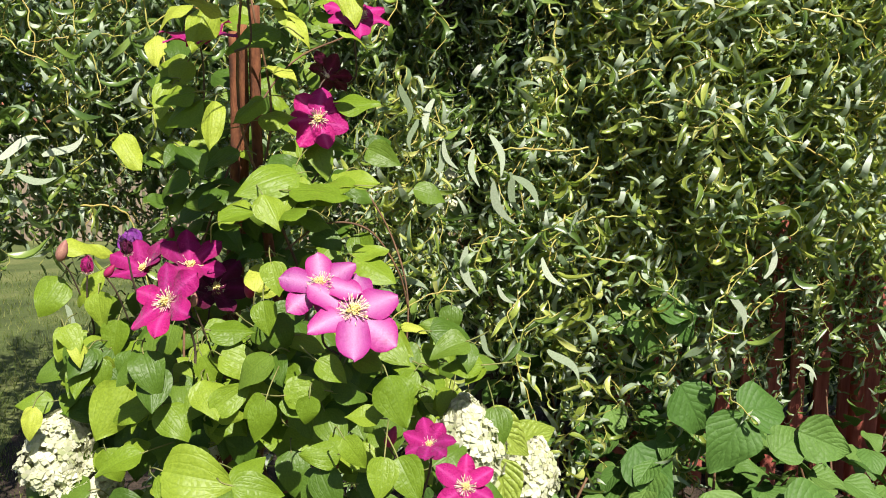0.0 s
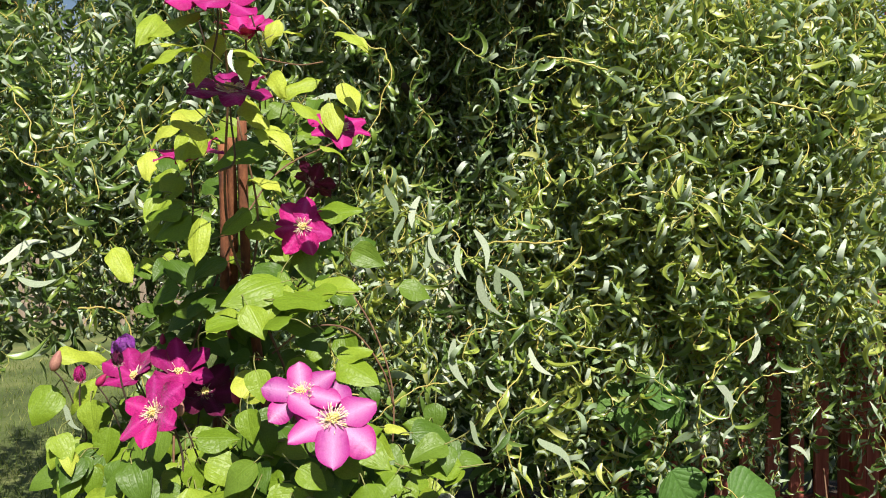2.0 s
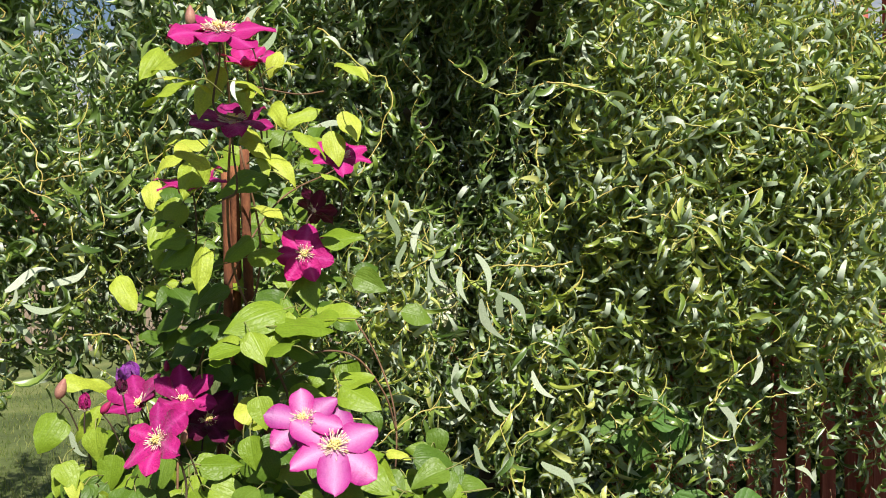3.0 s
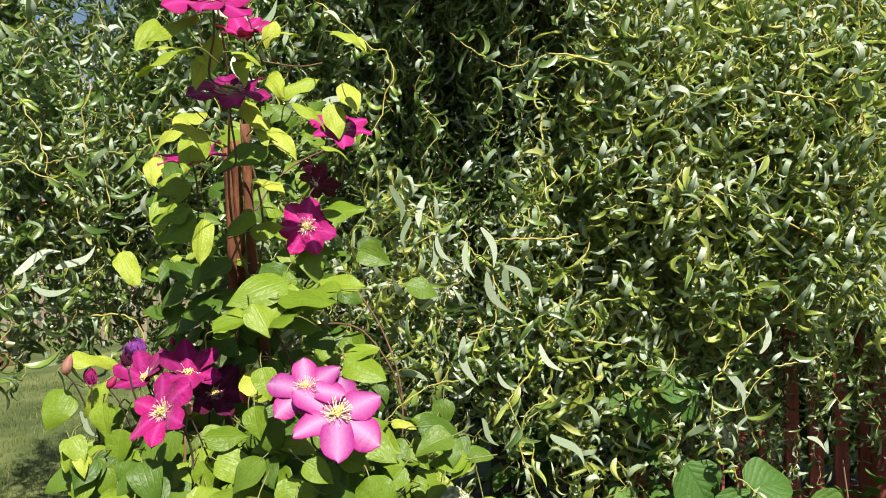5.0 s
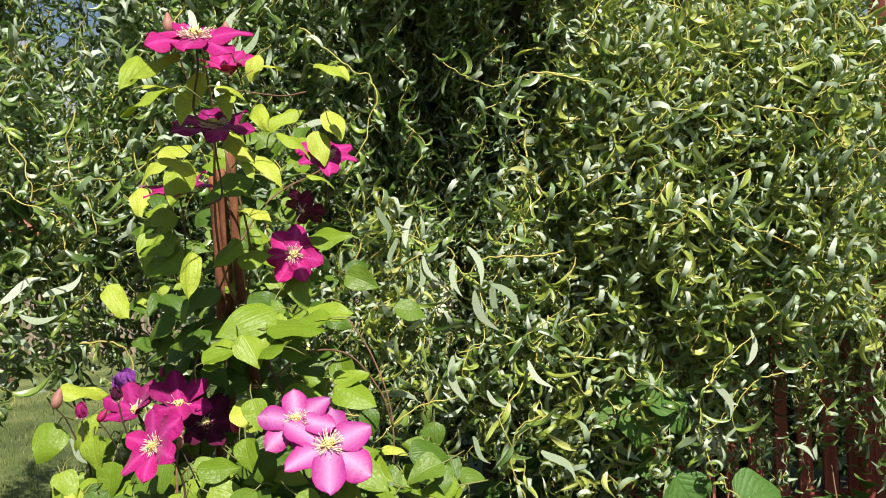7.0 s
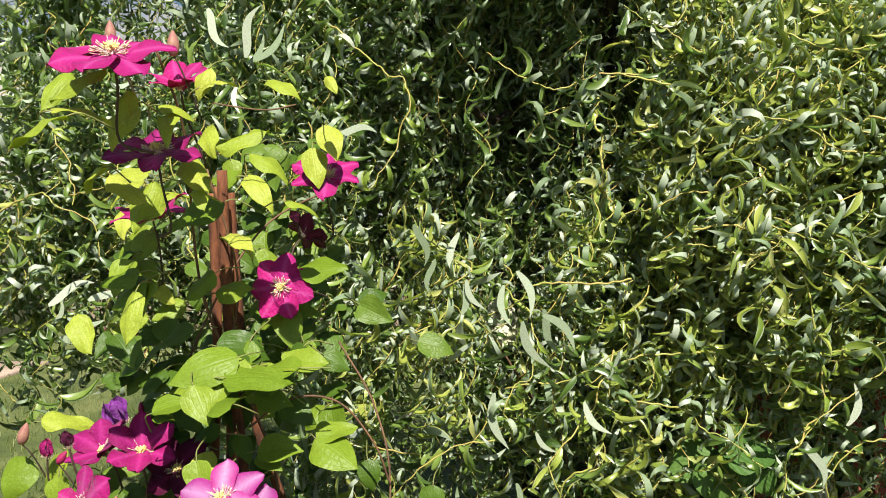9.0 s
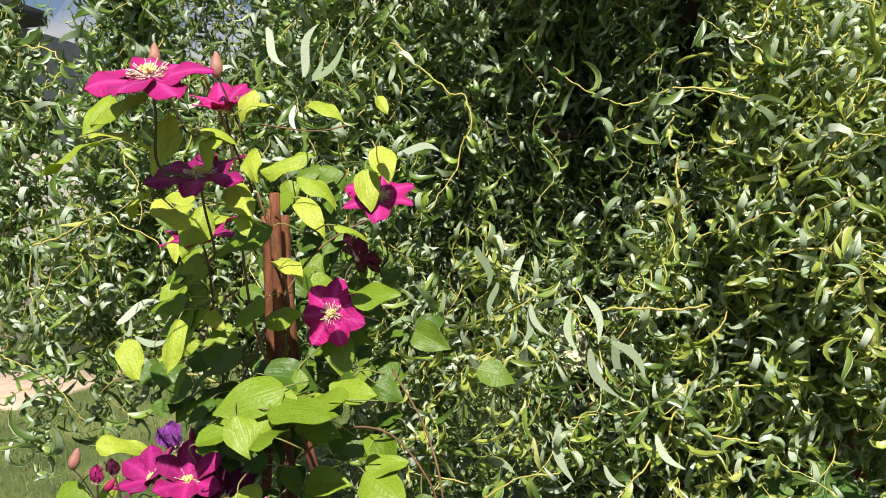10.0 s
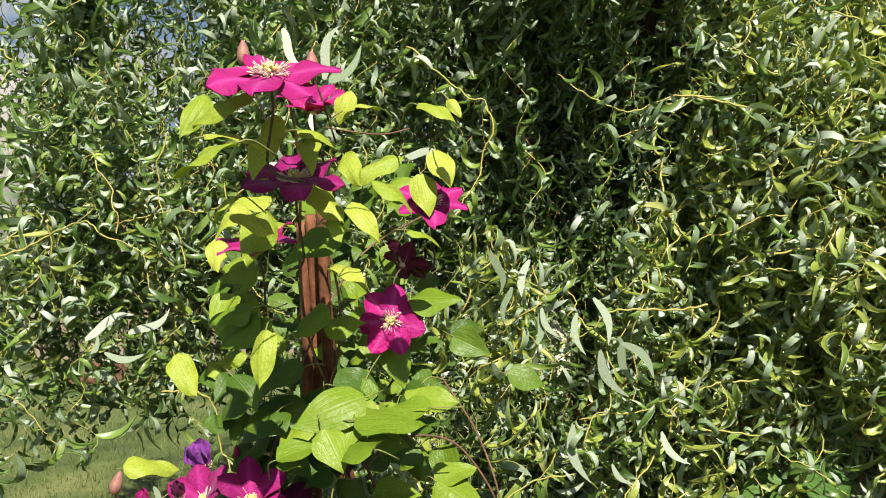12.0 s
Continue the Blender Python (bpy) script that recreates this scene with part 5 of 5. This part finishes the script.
bloom(0.115, 1.05, 1.034, 0.092, 0.05, -1, 0.55, 0, 6, 1, 8)
flower_bud(-0.554, 1.5, 1.284, 0.035, 20, 0)
flower_bud(-0.22, 1.42, 1.234, 0.032, 0, 1)
flower_bud(-0.462, 1.46, 1.255, 0.024, 40, 1)
flower_bud(-0.286, 1.3, 1.235, 0.02, 10, 0)
flower_bud(-0.391, 1.6, 1.306, 0.02, 0, 1)
flower_bud(0.018, 1.12, 1.078, 0.028, 20, 1)
flower_bud(-0.172, 1.304, 1.888, 0.032, 0, 0)
flower_bud(-0.262, 1.3, 1.907, 0.03, 0, 0)
tagged(part("leaf_stalk_mass", stalks, M_GREENSTEM, clematis, "thin green leaf stalks"), kind="stuff")


def vine(points, r0=0.003, r1=0.002, mat=None):
    bm = bmesh.new()
    tube(bm, [q - CB for q in smooth_path(points, 7)], r0, r1, 6)
    part("stem", bm, mat or M_STEM, clematis)


vine([(-0.23, 1.68, 0.02), (-0.279, 1.56, 0.244), (-0.199, 1.58, 0.701), (-0.289, 1.6, 1.157), (-0.21, 1.62, 1.498), (-0.234, 1.56, 1.726)], 0.004, 0.002)
vine([(-0.21, 1.7, 0.02), (-0.119, 1.6, 0.362), (-0.234, 1.56, 0.814), (-0.142, 1.6, 1.157), (-0.256, 1.58, 1.498), (-0.236, 1.48, 1.773), (-0.227, 1.37, 1.892)], 0.004, 0.002)
vine([(-0.177, 1.56, 1.281), (-0.108, 1.58, 1.327), (-0.028, 1.6, 1.316), (0.029, 1.62, 1.237), (0.051, 1.64, 1.158)], 0.0022, 0.0018)
vine([(-0.05, 1.7, 1.408), (0.017, 1.68, 1.295), (0.051, 1.64, 1.158), (0.029, 1.6, 0.93)], 0.002, 0.0018)
vine([(-0.074, 1.56, 1.828), (-0.12, 1.53, 1.818), (-0.2, 1.51, 1.83)], 0.0014, 0.0012)
vine([(-0.23, 1.7, 0.02), (-0.348, 1.56, 0.358), (-0.258, 1.5, 0.868), (-0.35, 1.5, 1.097), (-0.301, 1.6, 1.384), (-0.197, 1.7, 1.611), (-0.072, 1.82, 1.7)], 0.003, 0.0018)

# ---- the hydrangeas ----
def serrate(u):
    return ovate(u) * (1 + 0.045 * math.sin(u * 75))


HLEAF = [mesh_of(blade(1, rng.uniform(0.74, 0.92), serrate, 14, 8, rng.uniform(-0.1, 0.3), rng.uniform(0.3, 1.0), rng.uniform(0.03, 0.05), 0.006, rng), "hydrangea_leaf", (M_HYDLEAF,)) for k in range(5)]
LLEAF = [mesh_of(blade(1, rng.uniform(0.62, 0.75), serrate, 12, 6, rng.uniform(0.1, 0.3), rng.uniform(0.3, 0.7), 0.02, 0.006, rng), "hydrangea_leaf", (M_LIMELEAF,)) for k in range(3)]


def panicle(r, h, n, rng):
    """A cone of four-petalled florets."""
    v, f = [], []
    for i in range(n):
        t = rng.random()
        a = rng.uniform(0, 6.3)
        w = r * math.sin(math.pi * (0.12 + 0.88 * t) ** 0.8) ** 0.7 * rng.uniform(0.72, 1.14)
        p = Vector((w * math.cos(a), w * math.sin(a), h * t))
        nrm = Vector((math.cos(a), math.sin(a), 0.9 * t - 0.1 + rng.uniform(-0.6, 0.7)))
        nrm = (nrm + Vector((rng.gauss(0, 0.3), rng.gauss(0, 0.3), 0))).normalized()
        s = nrm.orthogonal().normalized()
        q = nrm.cross(s)
        ph = rng.uniform(0, 6.3)
        for k in range(4):
            b = ph + k * math.pi / 2
            d, e = math.cos(b) * s + math.sin(b) * q, -math.sin(b) * s + math.cos(b) * q
            z = rng.uniform(0.0095, 0.0145)
            k0 = len(v)
            v += [p, p + d * z * 0.6 + e * z * 0.5 + nrm * 0.003, p + d * z + nrm * 0.001, p + d * z * 0.6 - e * z * 0.5 + nrm * 0.003]
            f.append((k0, k0 + 1, k0 + 2, k0 + 3))
    return joined("flower_head", [tuple(c) for c in v], f, None, (M_FLORET,))


def hydrangea(label, x, y, top, spread, leaves, heads, seed, fixed=(), lime=0.0):
    """A shrub of many stems, opposite toothed leaves and white flower heads (x, y, z, radius, height)."""
    rng = random.Random(seed)
    base = Vector((x, y, 0.04))
    sh = thing("hydrangea_shrub", label, "shrub", pose(*base))
    for hx, hy, hz, r, hh in heads:
        c = Vector((hx, hy, hz)) - base
        part("flower_head", panicle(r, hh, int(60000 * r * hh) + 80, rng), None, sh, "creamy white flower panicle", pose(*(c - Vector((0, 0, hh / 2))), rng.uniform(-18, 18), rng.uniform(-18, 18), 0))
        bm = bmesh.new()
        tube(bm, smooth_path([(rng.uniform(-0.05, 0.05), rng.uniform(-0.05, 0.05), 0), c * 0.5 + Vector((0, 0, 0.12 * c.z)), c - Vector((0, 0, hh / 2))], 5), 0.005, 0.003, 6)
        part("stem", bm, M_STEM, sh)
    for i in range(7):
        a, r = rng.uniform(0, 6.3), spread * rng.uniform(0.3, 0.95)
        e = Vector((math.cos(a) * r, math.sin(a) * r, top * rng.uniform(0.6, 0.95)))
        bm = bmesh.new()
        tube(bm, smooth_path([(rng.uniform(-0.06, 0.06), rng.uniform(-0.06, 0.06), 0), e * 0.5 + Vector((0, 0, 0.15 * e.z)), e], 5), 0.006, 0.0025, 6)
        part("stem", bm, M_STEM, sh)
    for i in range(leaves):
        a, r = rng.uniform(0, 6.3), spread * math.sqrt(rng.random())
        z = top * (0.25 + 0.75 * rng.random()) * (1 - 0.25 * (r / spread) ** 2)
        d = Vector((math.cos(a), math.sin(a), rng.uniform(-0.7, 0.2)))
        part("leaf", rng.choice(LLEAF if rng.random() < lime else HLEAF), None, sh, "", heading((r * math.cos(a), r * math.sin(a), z), d, (rng.uniform(-0.3, 0.3), rng.uniform(-0.5, 0.2), 1), rng.uniform(0.08, 0.13)))
    for fx, fy, fz, size, angle, lift, l in fixed:
        a, e = radians(angle), radians(lift)
        n = Vector((rng.uniform(-0.15, 0.15), -math.cos(e), math.sin(e)))
        t = Vector((math.cos(a), max(-1, min(1, math.tan(e) * math.sin(a))), math.sin(a)))
        t = (t - t.dot(n) / n.dot(n) * n).normalized()
        part("leaf", rng.choice(LLEAF if l else HLEAF), None, sh, "", heading(Vector((fx, fy, fz)) - base - t * size / 2, t, n, size * 1.12))


hydrangea("hydrangea shrub with large toothed green leaves before the red fence", 0.95, 2.4, 0.72, 0.42, 130, [(1.1, 2.78, 0.80, 0.05, 0.14)], 3, [
    (0.73, 2.2, 0.60, 0.17, -55, 35, 0), (0.82, 2.15, 0.79, 0.15, -60, 15, 0), (0.90, 2.1, 0.72, 0.16, -120, 20, 0), (1.01, 2.15, 0.80, 0.15, 10, 40, 0),
    (1.06, 2.1, 0.72, 0.12, 30, 30, 0), (1.15, 2.1, 0.72, 0.14, -20, 20, 0), (1.12, 2.05, 0.56, 0.17, 10, 35, 0), (0.85, 2.0, 0.54, 0.17, -70, 30, 0),
    (0.74, 2.3, 0.96, 0.14, -80, 20, 0), (0.80, 2.3, 1.04, 0.14, 0, 40, 0), (0.68, 2.35, 1.0, 0.13, 200, 40, 0), (0.84, 2.35, 0.98, 0.12, -60, 20, 0)])
hydrangea("tall leafy hydrangea shrub in the shade of the willow", 0.62, 2.78, 0.95, 0.36, 130, [(0.18, 2.62, 1.33, 0.05, 0.13)], 13)
hydrangea("leafy hydrangea shrub along the red fence", 1.55, 2.75, 0.62, 0.36, 80, [], 17)
hydrangea("white flowering hydrangea shrub at the foot of the clematis", 0.2, 1.62, 0.86, 0.28, 60, [(0.15, 1.33, 1.0, 0.055, 0.15), (0.258, 1.48, 0.885, 0.05, 0.13)], 5, [
    (0.10, 1.4, 1.06, 0.09, 120, 40, 1), (0.21, 1.36, 1.0, 0.10, -30, 30, 1), (0.28, 1.5, 0.95, 0.09, 20, 40, 1), (0.2, 1.3, 0.93, 0.09, -80, 20, 1), (0.3, 1.42, 0.82, 0.1, -20, 40, 0)], 0.3)
hydrangea("white flowering hydrangea shrub beside the lawn", -0.52, 1.65, 0.80, 0.33, 90, [(-0.6, 1.5, 0.93, 0.055, 0.15), (-0.53, 1.5, 0.86, 0.045, 0.12), (-0.38, 1.7, 0.88, 0.05, 0.14)], 9)


def backing_shrub(x, y, h, seed):
    """A dense leafy shrub in the shade behind the fence."""
    rng = random.Random(seed)
    sh = thing("shrub", "dense dark green shrub behind the red fence", "shrub", pose(x, y, 0.02), "shrubs behind the fence")
    ends = []
    for k in range(9):
        a, r = rng.uniform(0, 6.3), rng.uniform(0.05, 0.4)
        e = Vector((math.cos(a) * r, math.sin(a) * r * 0.7, h * rng.uniform(0.45, 0.95)))
        bm = bmesh.new()
        tube(bm, smooth_path([(rng.uniform(-0.05, 0.05), rng.uniform(-0.05, 0.05), 0), e * 0.5 + Vector((0, 0, 0.1)), e], 4), 0.01, 0.004, 5)
        part("stem", bm, M_BARK, sh)
        ends += [e, e * 0.7, e * 0.45]
    tagged(part("foliage", leaf_cloud("foliage", ends, 70, 0.14, 0.045, rng), None, sh), kind="stuff")


for k, (x, y, h) in enumerate(((0.9, 4.5, 1.3), (1.6, 4.3, 1.2), (2.3, 4.4, 1.35), (3.0, 4.3, 1.2), (3.7, 4.5, 1.3), (0.2, 4.8, 1.3))):
    backing_shrub(x, y, h, 70 + k)
